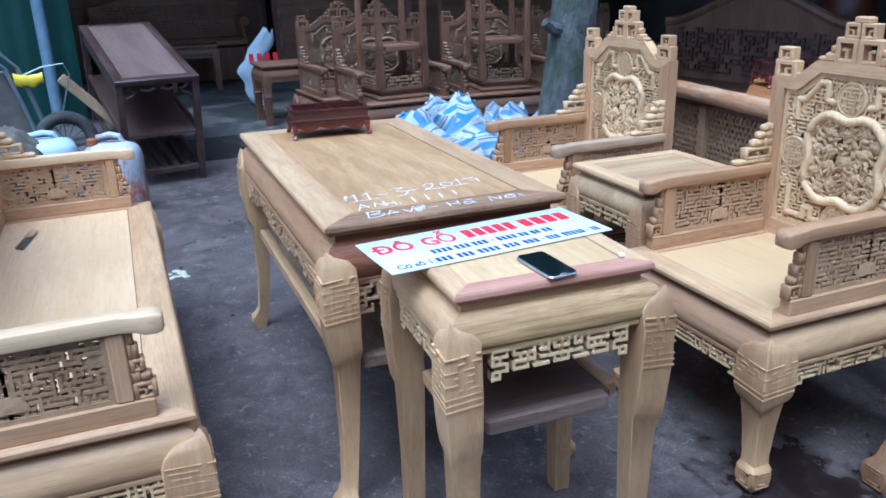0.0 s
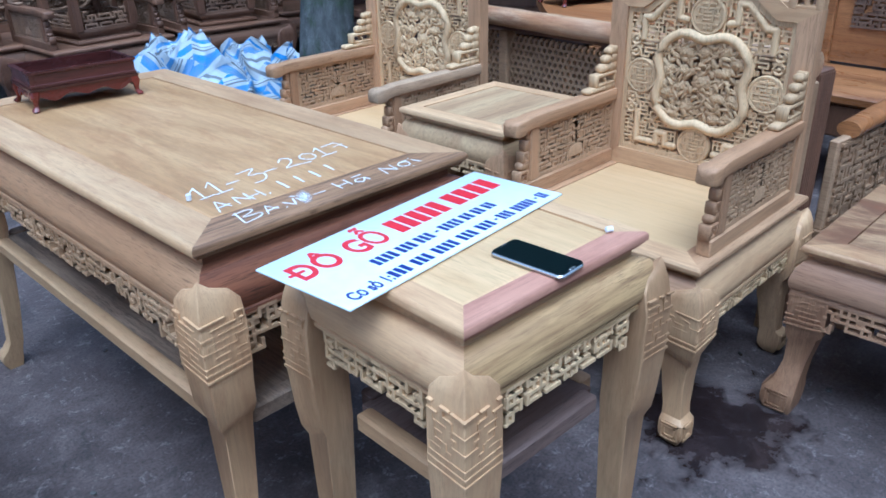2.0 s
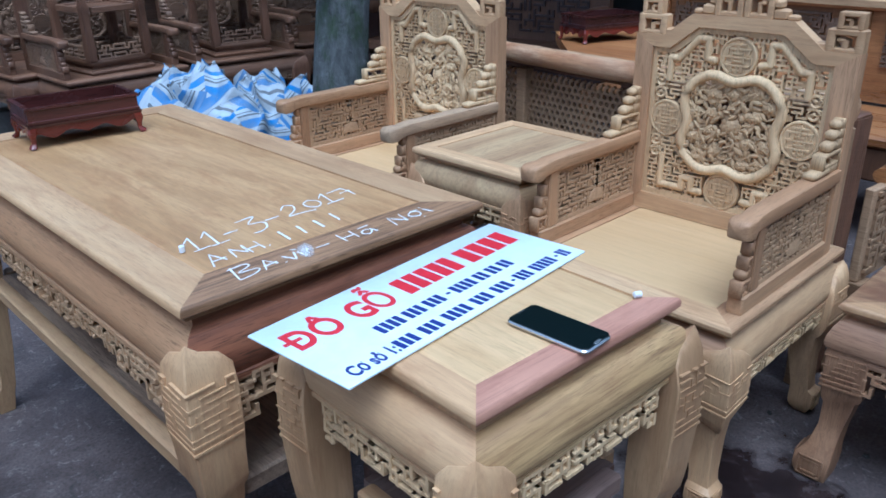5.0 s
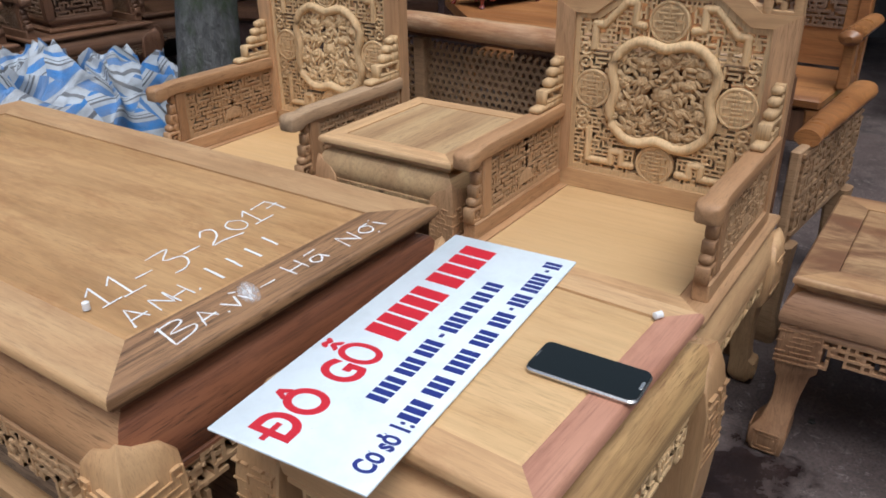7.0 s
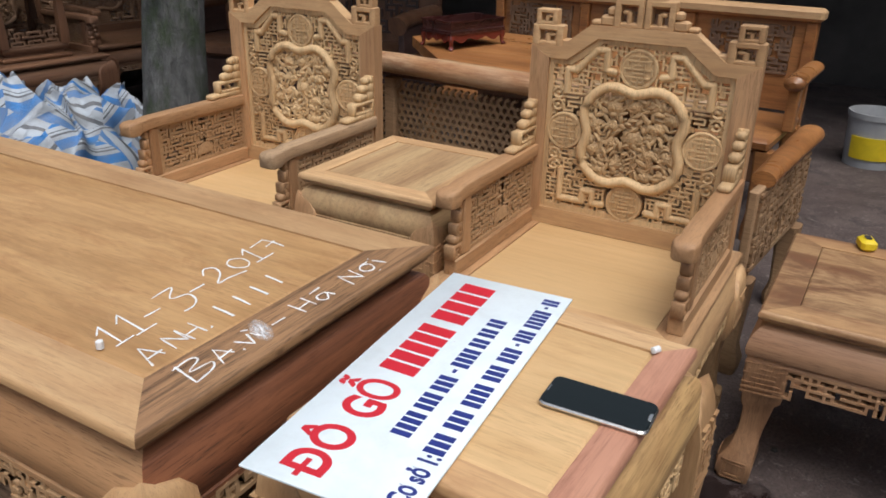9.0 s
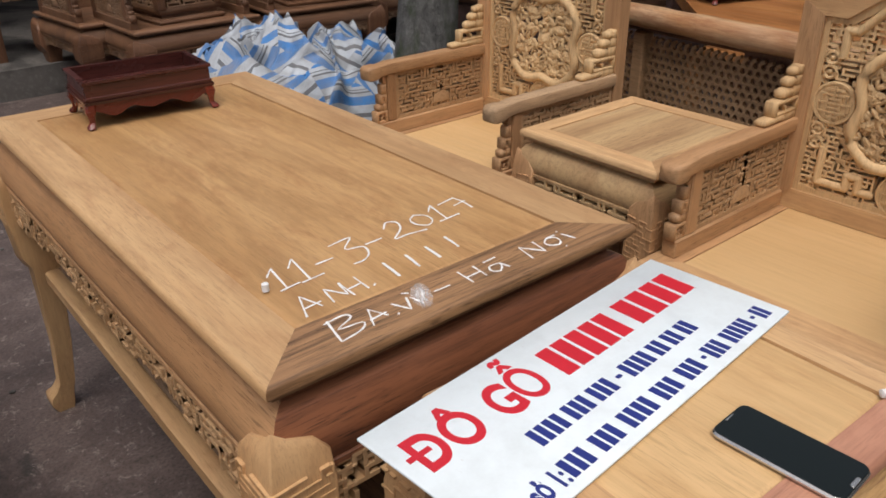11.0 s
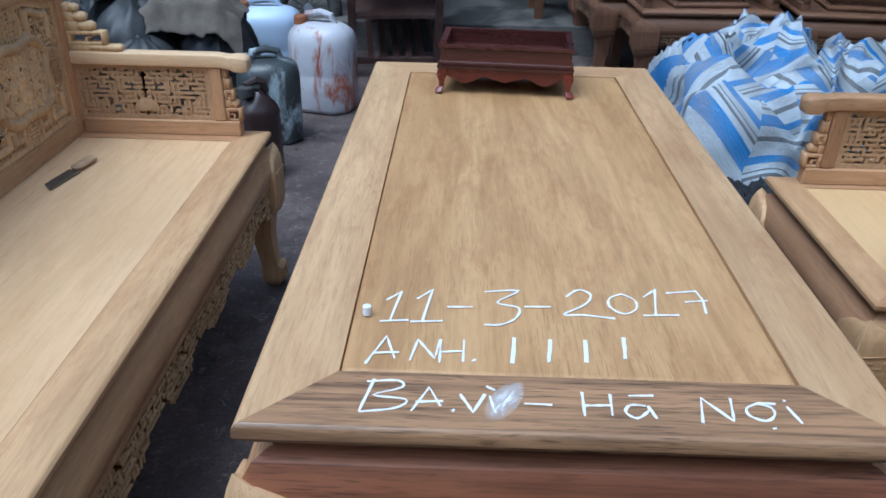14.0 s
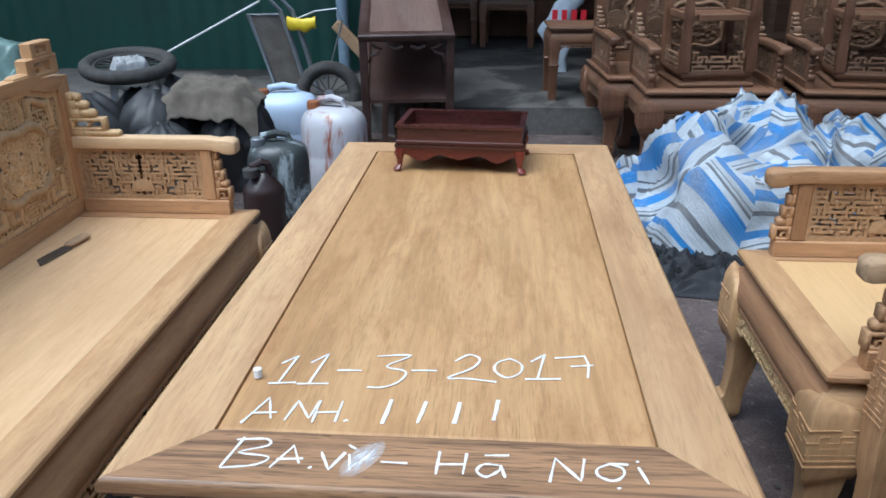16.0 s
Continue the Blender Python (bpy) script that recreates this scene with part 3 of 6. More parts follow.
def add_legs(parent, hx, hy, rings, mat, knee, seed, label="", chamfer=0.055, foot=None, edge=None):
    """Four legs from rings (z, half width, shift inward along both axes) under the corners of a frame; at the edge
    where the knee ends, the rings dip to a point at the outer corner."""
    def ring(h, z, s):
        out = oct_ring(h, h, z, h * chamfer, s + h, s + h)
        rise = 0.018 * max(0.0, 1 - (rings[0][0] - z) / 0.05) if knee else 0.0
        out = [(x, y, zz + (rise if k in (0, 7) else 0.0)) for k, (x, y, zz) in enumerate(out)]
        if edge is None:
            return out
        dip = 0.020 * max(0.0, 1 - abs(z - edge) / 0.10)
        return [(x, y, zz - dip * (1.0 if k in (0, 7) else -0.35 if k in (1, 6) else 0.0)) for k, (x, y, zz) in enumerate(out)]
    for k, (sx, sy) in enumerate(((-1, -1), (1, -1), (1, 1), (-1, 1))):
        ms = Mesh().put(Matrix.Translation((sx * hx, sy * hy, 0)) @ Matrix.Diagonal((-sx, -sy, 1, 1)))
        base = ms.m.copy()
        ms.loft([ring(h, z, s) for z, h, s in rings])
        if knee:
            z0, z1, h, s = knee
            ms.m = base @ Matrix.Translation((s + h, s + h, 0))
            relief(ms, h, z0, z1, seed + k)
        if foot:
            z0, z1, h, s = foot
            ms.m = base @ Matrix.Translation((s + h, s + h, 0))
            foot_scroll(ms, h, z0, z1)
        part("leg", ms, mat, parent, label if k == 0 else "")


def skirts(parent, hx, hy, z0, z1, inset, cell, seed, mat, sides="sew", reach=0.05):
    for k, s in enumerate(sides):
        ms = Mesh()
        along, off, turn = {"s": (hx, hy, 0), "e": (hy, hx, 90), "n": (hx, hy, 180), "w": (hy, hx, 270)}[s]
        ms.put(Matrix.Rotation(radians(turn), 4, "Z") @ Matrix.Translation((0, -off + inset, 0)))
        u = along - reach
        fret(ms, -u, u, z0, z1, cell * 1.12, cell * 0.44, 0, 0.018, seed + k, skirt_ok(-u, u, z0, z1), 0.9, 0.06, 0.22)
        ms.box(-u, u, 0.001, 0.013, z1 - 0.006, z1 + 0.004)
        part("fret_skirt", ms, mat, parent)


# ---------------------------------------------------------------- ground, walls, roof
gm = Mesh()
gm.box(-60, 60, -60, 60, -0.3, 0.0)
setting("ground", gm, concrete_m, "dark stained concrete yard floor with dust and wet patches")
setting("terrace", Mesh().box(-6, 9, 4.2, 12, -0.05, 0.17), slab_m, "pale worn concrete terrace one step above the yard")

# ---------------------------------------------------------------- seats
SEAT_Z = 0.472
SEAT_LEG = [(0.420, 0.010, -0.002), (0.410, 0.030, -0.010), (0.393, 0.044, -0.017), (0.370, 0.050, -0.020), (0.32, 0.051, -0.022), (0.275, 0.049, -0.018), (0.255, 0.043, -0.008), (0.245, 0.036, 0.002), (0.18, 0.029, 0.008), (0.10, 0.0235, 0.006), (0.078, 0.024, 0.003), (0.068, 0.030, -0.009), (0.042, 0.031, -0.011), (0.026, 0.029, -0.008), (0.012, 0.022, -0.001), (0.0, 0.014, 0.006)]


def seat_base(chair, hx, hy, mats, seed):
    """Moulded seat frame with its board, swelling apron, fret skirts and legs."""
    mitred(chair, "seat_rail", hx, hy, plate(SEAT_Z, 0.026, mats.get("edge", 0.07)), {"n": mats["rail_x"], "s": mats["rail_x"], "e": mats["rail_y"], "w": mats["rail_y"]})
    part("seat", Mesh().box(-hx + mats.get("edge", 0.07) + 0.002, hx - mats.get("edge", 0.07) - 0.002, -hy + mats.get("edge", 0.07) + 0.002, hy - mats.get("edge", 0.07) - 0.002, SEAT_Z - 0.02, SEAT_Z - 0.0015), mats["seat"], chair, "smooth pale seat board")
    mitred(chair, "waist", hx - 0.035, hy - 0.035, [(0, 0.449), (0.0, 0.436), (0.03, 0.436), (0.03, 0.449)], {"n": mats["rail_x"]})
    mitred(chair, "apron", hx, hy, bulge(0.436, 0.345, (0.028, -0.010, -0.002)), {"n": mats["apron_x"], "s": mats["apron_x"], "e": mats["apron_y"], "w": mats["apron_y"]}, "rounded moulded apron")
    skirts(chair, hx, hy, mats.get("drop", 0.292), 0.345, 0.0, 0.0125, seed, mats["carve"], "sew", 0.075)
    add_legs(chair, hx, hy, SEAT_LEG, mats["leg"], (0.292, 0.372, 0.0505, -0.021), seed, "leg with carved knee and scrolled foot", foot=(0.022, 0.066, 0.031, -0.0105), edge=0.255)


def back_section(chair, x0, x1, low, high, mats, seed, name="back", y=0.200, rise=0.058):
    """A back panel between x0 and x1; low and high: shoulder heights at x0 and x1, the crown rises between."""
    cx, hw = (x0 + x1) / 2, (x1 - x0) / 2
    top = max(low, high) + rise
    if low == high:
        outer = [(x0, SEAT_Z), (x0, low), (x0 + 0.078, low), (x0 + 0.153, top), (x1 - 0.153, top), (x1 - 0.078, high), (x1, high), (x1, SEAT_Z)]
        inner = [(x0 + 0.05, 0.52), (x0 + 0.05, low - 0.03), (x0 + 0.098, low - 0.03), (x0 + 0.173, top - 0.031), (x1 - 0.173, top - 0.031), (x1 - 0.098, high - 0.03), (x1 - 0.05, high - 0.03), (x1 - 0.05, 0.52)]
    else:
        top = max(low, high)
        a, b = (x0 + 0.10, x0 + 0.20) if low < high else (x1 - 0.20, x1 - 0.10)
        outer = [(x0, SEAT_Z), (x0, low), (a, low), (b, high), (x1, high), (x1, SEAT_Z)]
        inner = [(x0 + 0.045, 0.52), (x0 + 0.045, low - 0.03), (a + (0.018 if low < high else -0.018), low - 0.03), (b + (0.018 if low < high else -0.018), high - 0.03), (x1 - 0.045, high - 0.03), (x1 - 0.045, 0.52)]
    n = len(outer)
    part("back_stile", Mesh().strip(outer[:2], inner[:2], y - 0.005, y + 0.035), mats["stile"], chair)
    part("back_stile", Mesh().strip(outer[n - 2:], inner[n - 2:], y - 0.005, y + 0.035), mats["stile"], chair)
    part("crest_rail", Mesh().strip(outer[1:n - 1], inner[1:n - 1], y - 0.004, y + 0.034), mats["crest"], chair)
    part("back_rail", Mesh().box(x0 + 0.001, x1 - 0.001, y - 0.003, y + 0.033, SEAT_Z, 0.5195), mats["rail_x"], chair)
    bead = [(px + (0.012 if px < cx else -0.012), pz - 0.012 if pz > 0.6 else pz + 0.012) for px, pz in inner]
    edge_bead = Mesh().strip(inner + inner[:1], bead + bead[:1], y + 0.004, y + 0.024)
    pz0, pz1 = 0.532, (low + high) / 2 - 0.045 if low != high else top - 0.043
    mz, hz, hx = (0.532 + top - 0.043) / 2 - 0.008, (top - 0.043 - 0.532) / 2, hw - 0.05
    lx, lz = min(hx * 0.55, 0.128), hz * 0.57
    discs = [(cx, mz + hz * 0.80, 1), (cx, mz - hz * 0.80, 1), (cx - hx * 0.77, mz - 0.004, 1), (cx + hx * 0.77, mz - 0.004, 1)]
    dr = 0.048

    def inside(u, v):
        for (ax, az), (bx, bz) in zip(bead, bead[1:]):
            if min(ax, bx) - 1e-6 <= u <= max(ax, bx) + 1e-6 and abs(bx - ax) > 1e-4:
                if v > az + (bz - az) * (u - ax) / (bx - ax) + 0.002:
                    return False
        return True

    def ok(u, v):
        if not inside(u, v):
            return False
        t = math.atan2((v - mz) / lz, (u - cx) / lx)
        q = 1.06 - 0.125 * math.cos(4 * t) - 0.03 * math.cos(8 * t)
        if ((u - cx) / lx) ** 2 + ((v - mz) / lz) ** 2 < q * q:
            return False
        return all((u - a) ** 2 + (v - b) ** 2 > (dr * 0.97) ** 2 for a, b, _ in discs)

    ms = Mesh()
    fret(ms, cx - hx + 0.012, cx + hx - 0.012, 0.534, top - 0.044, 0.0114, 0.0047, y + 0.008, y + 0.020, seed, ok, 0.92, 0.10, 0.08)
    full = 2 * hx
    for side in (-1, 1):
        for k in range(2):
            for zz in (mz + 0.062 + 0.030 * k, mz - 0.066 - 0.030 * k):
                ux = cx + side * (hx - 0.030)
                ms.tube([(ux + 0.0135 * math.cos(t), y + 0.006, zz + 0.0135 * math.sin(t)) for t in (0.63 * i for i in range(10))], 0.0038, 5, True)
                ms.rbox(ux - 0.005, ux + 0.005, y + 0.004, y + 0.012, zz - 0.005, zz + 0.005, 0.002)
        tall = top - 0.043 - 0.532
        drop = top - max(low, high)
        up = [(0.11, 0.70 * tall), (0.11, tall - drop - 0.012), (0.16, tall - drop - 0.012), (0.27, tall - 0.016), (0.325, tall - 0.016), (0.325, tall - 0.062), (0.37, tall - 0.066)]
        down = [(0.11, 0.24 * tall), (0.11, 0.02), (0.25, 0.02), (0.25, 0.05), (0.31, 0.05), (0.31, 0.02), (0.37, 0.02)]
        for path in (up, down):
            line = [(cx + side * (hx - f * full), y + 0.009, 0.532 + zz) for f, zz in path]
            for a, b in zip(line, line[1:]):
                ms.tube([a, b], 0.0098, 10)
                ms.blob(b, 0.0098, 0.0098, 0.0098, None, 10, 6)
    panel = part("fret_panel", ms, mats["carve"], chair, "pierced fretwork panel", angle=50)
    part("bead", edge_bead, mats["carve"], panel)
    ring = lobed(lx, lz)
    ms = Mesh().tube([(cx + u, y + 0.004, mz + v) for u, v in ring], 0.0130, 10, True)
    part("lobed_frame", ms, mats["carve"], panel, angle=50)
    ms = Mesh().put(Matrix.Translation((cx, 0, mz)))
    flowers(ms, lx * 0.91, lz * 0.91, y + 0.003, seed + 5)
    part("flower_carving", ms, mats["carve"], panel, "deeply carved peonies and leaves")
    for a, b, _ in discs:
        ms = medallion(dr, y + 0.002)
        ob = part("medallion", ms, mats["carve"], panel)
        ob.matrix_basis = Matrix.Translation((a, 0, b))
    return top


def crest(chair, x, z, y, mat, scale=1.0, name="crest_ornament"):
    """The stepped scrolls that crown a back."""
    ms = Mesh().put(Matrix.Translation((x, 0, z)) @ Matrix.Diagonal((scale, 1, scale, 1)))
    a, b = y - 0.002, y + 0.032
    for s in (-1, 1):
        hook_block(ms, min(s * 0.001, s * 0.072), max(s * 0.001, s * 0.072), -0.002, 0.066, a, b, 0.016, s)
        hook_block(ms, min(s * 0.002, s * 0.048), max(s * 0.002, s * 0.048), 0.064, 0.105, a + 0.001, b - 0.001, 0.011, s)
        ms.rbox(min(s * 0.07, s * 0.105), max(s * 0.07, s * 0.105), a + 0.002, b - 0.002, -0.001, 0.024, 0.005)
        ms.rbox(min(s * 0.07, s * 0.090), max(s * 0.07, s * 0.090), a + 0.003, b - 0.003, 0.023, 0.044, 0.005)
        ms.rbox(min(s * 0.103, s * 0.128), max(s * 0.103, s * 0.128), a + 0.004, b - 0.004, -0.001, 0.012, 0.004)
    ms.rbox(-0.026, 0.026, a + 0.003, b - 0.003, 0.103, 0.121, 0.004)
    return part(name, ms, mat, chair)


def shoulder(chair, x, z, y, mat, s, wide=1.3):
    ms = Mesh().put(Matrix.Translation((x, 0, z)) @ Matrix.Diagonal((wide, 1, 1, 1)))
    a, b = y - 0.002, y + 0.032
    hook_block(ms, min(0, -s * 0.062), max(0, -s * 0.062), -0.002, 0.050, a, b, 0.015, -s)
    hook_block(ms, min(-s * 0.006, -s * 0.048), max(-s * 0.006, -s * 0.048), 0.049, 0.086, a + 0.001, b - 0.001, 0.010, -s)
    ms.rbox(min(-s * 0.060, -s * 0.088), max(-s * 0.060, -s * 0.088), a + 0.002, b - 0.002, -0.001, 0.018, 0.004)
    part("shoulder_ornament", ms, mat, chair)


def arm(chair, x, mats, seed, side):
    """An armrest with its post, pierced panel, front bracket and stepped rear bracket; x: middle plane."""
    turn = Matrix.Translation((x, 0, 0)) @ Matrix.Rotation(radians(90), 4, "Z")
    part("arm_bottom_rail", Mesh().put(turn).rbox(-0.225, 0.197, -0.017, 0.017, SEAT_Z - 0.001, 0.512, 0.003), mats["rail_y"], chair)
    part("arm_post", Mesh().put(turn).rbox(-0.188, -0.156, -0.0155, 0.0155, 0.5125, 0.657, 0.003), mats["stile"], chair)
    ms = Mesh().put(turn)
    rail = [(-0.262, 0.012, 0.010, 0.664), (-0.258, 0.021, 0.017, 0.664), (-0.246, 0.026, 0.021, 0.665), (-0.225, 0.026, 0.0205, 0.666), (-0.210, 0.0215, 0.017, 0.668), (-0.18, 0.022, 0.017, 0.6725), (0.196, 0.022, 0.017, 0.6725)]
    ms.loft([[(u, a * math.cos(t) * (abs(math.cos(t)) ** -0.70 if abs(math.cos(t)) > 1e-3 else 0), z + b * math.sin(t) * (abs(math.sin(t)) ** -0.70 if abs(math.sin(t)) > 1e-3 else 0)) for t in (2 * math.pi * (k + 0.5) / 14 for k in range(14))] for u, a, b, z in rail])
    part("armrest", ms, mats["arm"], chair, "armrest with rounded scrolled tip")
    ms = Mesh().put(turn)
    ms.strip([(-0.156, 0.512), (0.196, 0.512), (0.196, 0.657), (-0.156, 0.657), (-0.156, 0.512)], [(-0.146, 0.522), (0.186, 0.522), (0.186, 0.647), (-0.146, 0.647), (-0.146, 0.522)], -0.010, 0.010)
    fret(ms, -0.146, 0.186, 0.522, 0.647, 0.0130, 0.0066, -0.0075, 0.0075, seed, None, 0.92, 0.60, 0.15)
    for s in (-1, 1):
        ms.loft([[(0.02 + q * math.cos(a), s * yy, 0.535 + q * math.sin(a)) for a in (math.pi * i / 12 for i in range(13))] for q, yy in ((0.034, 0.0), (0.034, 0.009), (0.028, 0.011), (0.002, 0.011))])
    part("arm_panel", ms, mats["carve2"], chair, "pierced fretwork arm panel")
    ms = Mesh().put(turn)
    stepped(ms, [(-0.232, -0.189, 0.511, 0.548), (-0.226, -0.189, 0.547, 0.570), (-0.217, -0.189, 0.569, 0.597), (-0.209, -0.189, 0.596, 0.628), (-0.203, -0.189, 0.627, 0.655)], -0.014, 0.014, 0.010, 1)
    part("front_bracket", ms, mats["rail_y"], chair, angle=50)
    ms = Mesh().put(turn)
    stepped(ms, [(0.062, 0.196, 0.689, 0.706), (0.098, 0.196, 0.705, 0.740), (0.122, 0.196, 0.739, 0.764), (0.140, 0.196, 0.763, 0.786), (0.158, 0.196, 0.785, 0.806)], -0.015, 0.015, 0.010, -1)
    part("rear_bracket", ms, mats["carve"], chair, angle=50)


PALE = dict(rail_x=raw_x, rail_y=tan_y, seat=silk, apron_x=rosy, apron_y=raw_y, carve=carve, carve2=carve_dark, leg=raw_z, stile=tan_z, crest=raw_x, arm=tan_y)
BROWN = dict(rail_x=brown_x, rail_y=brown_x, seat=brown_x, apron_x=brown_x, apron_y=brown_x, carve=dusty, carve2=dusty, leg=brown, stile=brown, crest=brown_x, arm=brown_x)


def armchair(label, m, mats, seed, group):
    chair = thing("armchair", label, "armchair", m, group)
    seat_base(chair, 0.295, 0.2925, mats, seed)
    top = back_section(chair, -0.278, 0.278, 0.945, 0.945, mats, seed)
    crest(chair, 0, top, 0.2, mats["crest"])
    for s in (-1, 1):
        shoulder(chair, s * 0.278, 0.945, 0.2, mats["crest"], s)
        arm(chair, s * 0.262, mats, seed + 3 + s, s)
    return chair


chair = armchair("pale unfinished carved wooden armchair beside the low stand", pose(1.158, -0.14, 0, 0, 0, -90), PALE, 11, "carved armchairs")
copy_thing(chair, pose(1.158, 0.902, 0, 0, 0, -90))

# long bench with a three-part back
bench = thing("bench", "long pale unfinished wooden bench with carved three-part back", "bench", pose(-0.697, 0.579, 0, 0, 0, 90))
BENCH = dict(PALE, arm=silk_bench_y, rail_x=raw_x, apron_x=raw_x, seat=silk_bench, drop=0.245, edge=0.085)
seat_base(bench, 0.839, 0.2925, BENCH, 31)
back_section(bench, -0.822, -0.300, 0.852, 0.852, BENCH, 41, rise=0.022)
back_section(bench, 0.300, 0.822, 0.852, 0.852, BENCH, 42, rise=0.022)
top = back_section(bench, -0.298, 0.298, 0.945, 0.945, BENCH, 43)
crest(bench, 0, top, 0.2, raw_x)
for s in (-1, 1):
    shoulder(bench, s * 0.298, 0.945, 0.2, raw_x, s)
    shoulder(bench, s * 0.800, 0.864, 0.2, raw_x, s, 2.3)
    shoulder(bench, s * 0.302, 0.852, 0.2, raw_x, -s)
    arm(bench, s * 0.806, BENCH, 50 + s, s)


# ---------------------------------------------------------------- tables
def table(label, m, hx, hy, h, rail, mats, seed, leg, knee, apron, skirt, cell, shelf=None, foot=None, panel=None, edge=None, name="table", category="table", group="", sides="nsew", board=0.0):
    """Framed top, waist, swelling apron, fret skirts, legs and a low shelf."""
    t = thing(name, label, category, m, group)
    mitred(t, "top_rail", hx, hy, plate(h, 0.025, rail, 0.009), mats["rails"])
    g = 0.0012
    ms = Mesh().loft([oct_ring(hx - rail - a, hy - rail - a, z, 0.001) for a, z in ((g, h - 0.02), (g, h - 0.004), (g + 0.004, h - 0.0008), (g + 0.006, h - 0.0008))])
    part("top_panel", ms, panel or mats["panel"], t, "broad grained centre board")
    a1, a0, out = apron
    mitred(t, "waist", hx - out[0] - 0.004, hy - out[0] - 0.004, [(0, h - 0.025), (0.0, a1), (0.03, a1), (0.03, h - 0.025)], mats["waist"])
    mitred(t, "apron", hx, hy, bulge(a1, a0, out), mats["aprons"], "rounded moulded apron")
    skirts(t, hx, hy, skirt, a0, out[2] - 0.001, cell, seed, mats["carve"], sides, 0.065)
    add_legs(t, hx, hy, leg, mats["leg"], knee, seed, "leg with carved knee", foot=foot, edge=edge)
    if shelf:
        zs, inset = shelf
        for s in (-1, 1):
            part("shelf_rail", Mesh().rbox(s * (hx - inset) - 0.016, s * (hx - inset) + 0.016, -hy + 0.07, hy - 0.07, zs - 0.022, zs + 0.012, 0.004), mats["rails"].get("e", mats["rails"]["n"]), t)
            part("shelf_rail", Mesh().rbox(-hx + 0.07, hx - 0.07, s * (hy - inset) - 0.016, s * (hy - inset) + 0.016, zs - 0.020, zs + 0.014, 0.004), mats["shelf_x"], t)
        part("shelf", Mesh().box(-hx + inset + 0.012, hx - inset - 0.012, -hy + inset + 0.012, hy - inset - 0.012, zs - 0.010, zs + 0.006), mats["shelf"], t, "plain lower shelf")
    return t


TALL_LEG = [(0.676, 0.012, -0.003), (0.666, 0.032, -0.008), (0.648, 0.045, -0.0145), (0.61, 0.050, -0.021), (0.54, 0.050, -0.021), (0.50, 0.047, -0.016), (0.445, 0.045, -0.012), (0.428, 0.040, -0.004), (0.415, 0.034, 0.004), (0.20, 0.024, 0.004), (0.085, 0.021, -0.004), (0.06, 0.025, -0.016), (0.045, 0.032, -0.030), (0.025, 0.032, -0.032), (0.0, 0.022, -0.020)]
TALL_LEG = [(z, h * 0.84, s) for z, h, s in TALL_LEG]
# The darker carving wood puts the shade under the apron into the skirt.
big = table("large pale unfinished wooden tea table with chalk marks on top", pose(0.220, 0.525, 0), 0.302, 0.607, 0.747, 0.083,
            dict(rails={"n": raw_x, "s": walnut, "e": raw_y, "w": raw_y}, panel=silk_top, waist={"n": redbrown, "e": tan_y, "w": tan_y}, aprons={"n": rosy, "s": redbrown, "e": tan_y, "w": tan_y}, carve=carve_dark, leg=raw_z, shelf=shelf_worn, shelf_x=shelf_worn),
            61, TALL_LEG, (0.532, 0.632, 0.0418, -0.0210), (0.702, 0.608, (0.024, -0.007, 0.0)), 0.535, 0.0140, (0.395, 0.038), edge=0.43)

STAND_LEG = [(0.672, 0.010, -0.004), (0.662, 0.026, -0.009), (0.645, 0.037, -0.0155), (0.61, 0.040, -0.0215), (0.535, 0.041, -0.022), (0.475, 0.039, -0.018), (0.45, 0.038, -0.016), (0.42, 0.036, -0.012), (0.40, 0.031, -0.004), (0.2, 0.026, 0.000), (0.0, 0.023, 0.000)]
LOW_LEG = [(z, h * 0.86, s) for z, h, s in STAND_LEG]
STAND_LEG = [(z, h * 0.90, s - 0.012) for z, h, s in STAND_LEG]
stand = table("tall pale unfinished square wooden stand holding a shop sign", pose(0.248, -0.353, 0, 0, 0, -2.0), 0.205, 0.173, 0.733, 0.043,
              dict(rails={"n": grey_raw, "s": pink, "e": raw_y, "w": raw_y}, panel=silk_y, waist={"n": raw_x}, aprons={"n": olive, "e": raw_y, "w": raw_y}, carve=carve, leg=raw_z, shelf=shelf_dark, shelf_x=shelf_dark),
              71, STAND_LEG, (0.528, 0.632, 0.0366, -0.0339), (0.692, 0.618, (0.014, -0.024, -0.014)), 0.560, 0.0125, (0.435, 0.040), edge=0.41, name="side_stand", category="stand", group="square stands")

low = table("low weathered wooden stand between two carved armchairs", pose(1.150, 0.372, 0), 0.212, 0.198, 0.640, 0.050,
            dict(rails={"n": raw_x, "e": raw_y, "w": raw_y}, panel=swirl, waist={"n": swirl}, aprons={"n": swirl}, carve=carve, leg=tan_z, shelf=grey_raw, shelf_x=grey_raw),
            81, [(z - 0.095 if z > 0.3 else z * 0.76, h, s * 0.6) for z, h, s in LOW_LEG], (0.425, 0.535, 0.0348, -0.0132), (0.604, 0.534, (0.022, -0.006, -0.002)), 0.486, 0.0135, None, edge=0.315, name="side_stand", category="stand", group="square stands", sides="nsew")

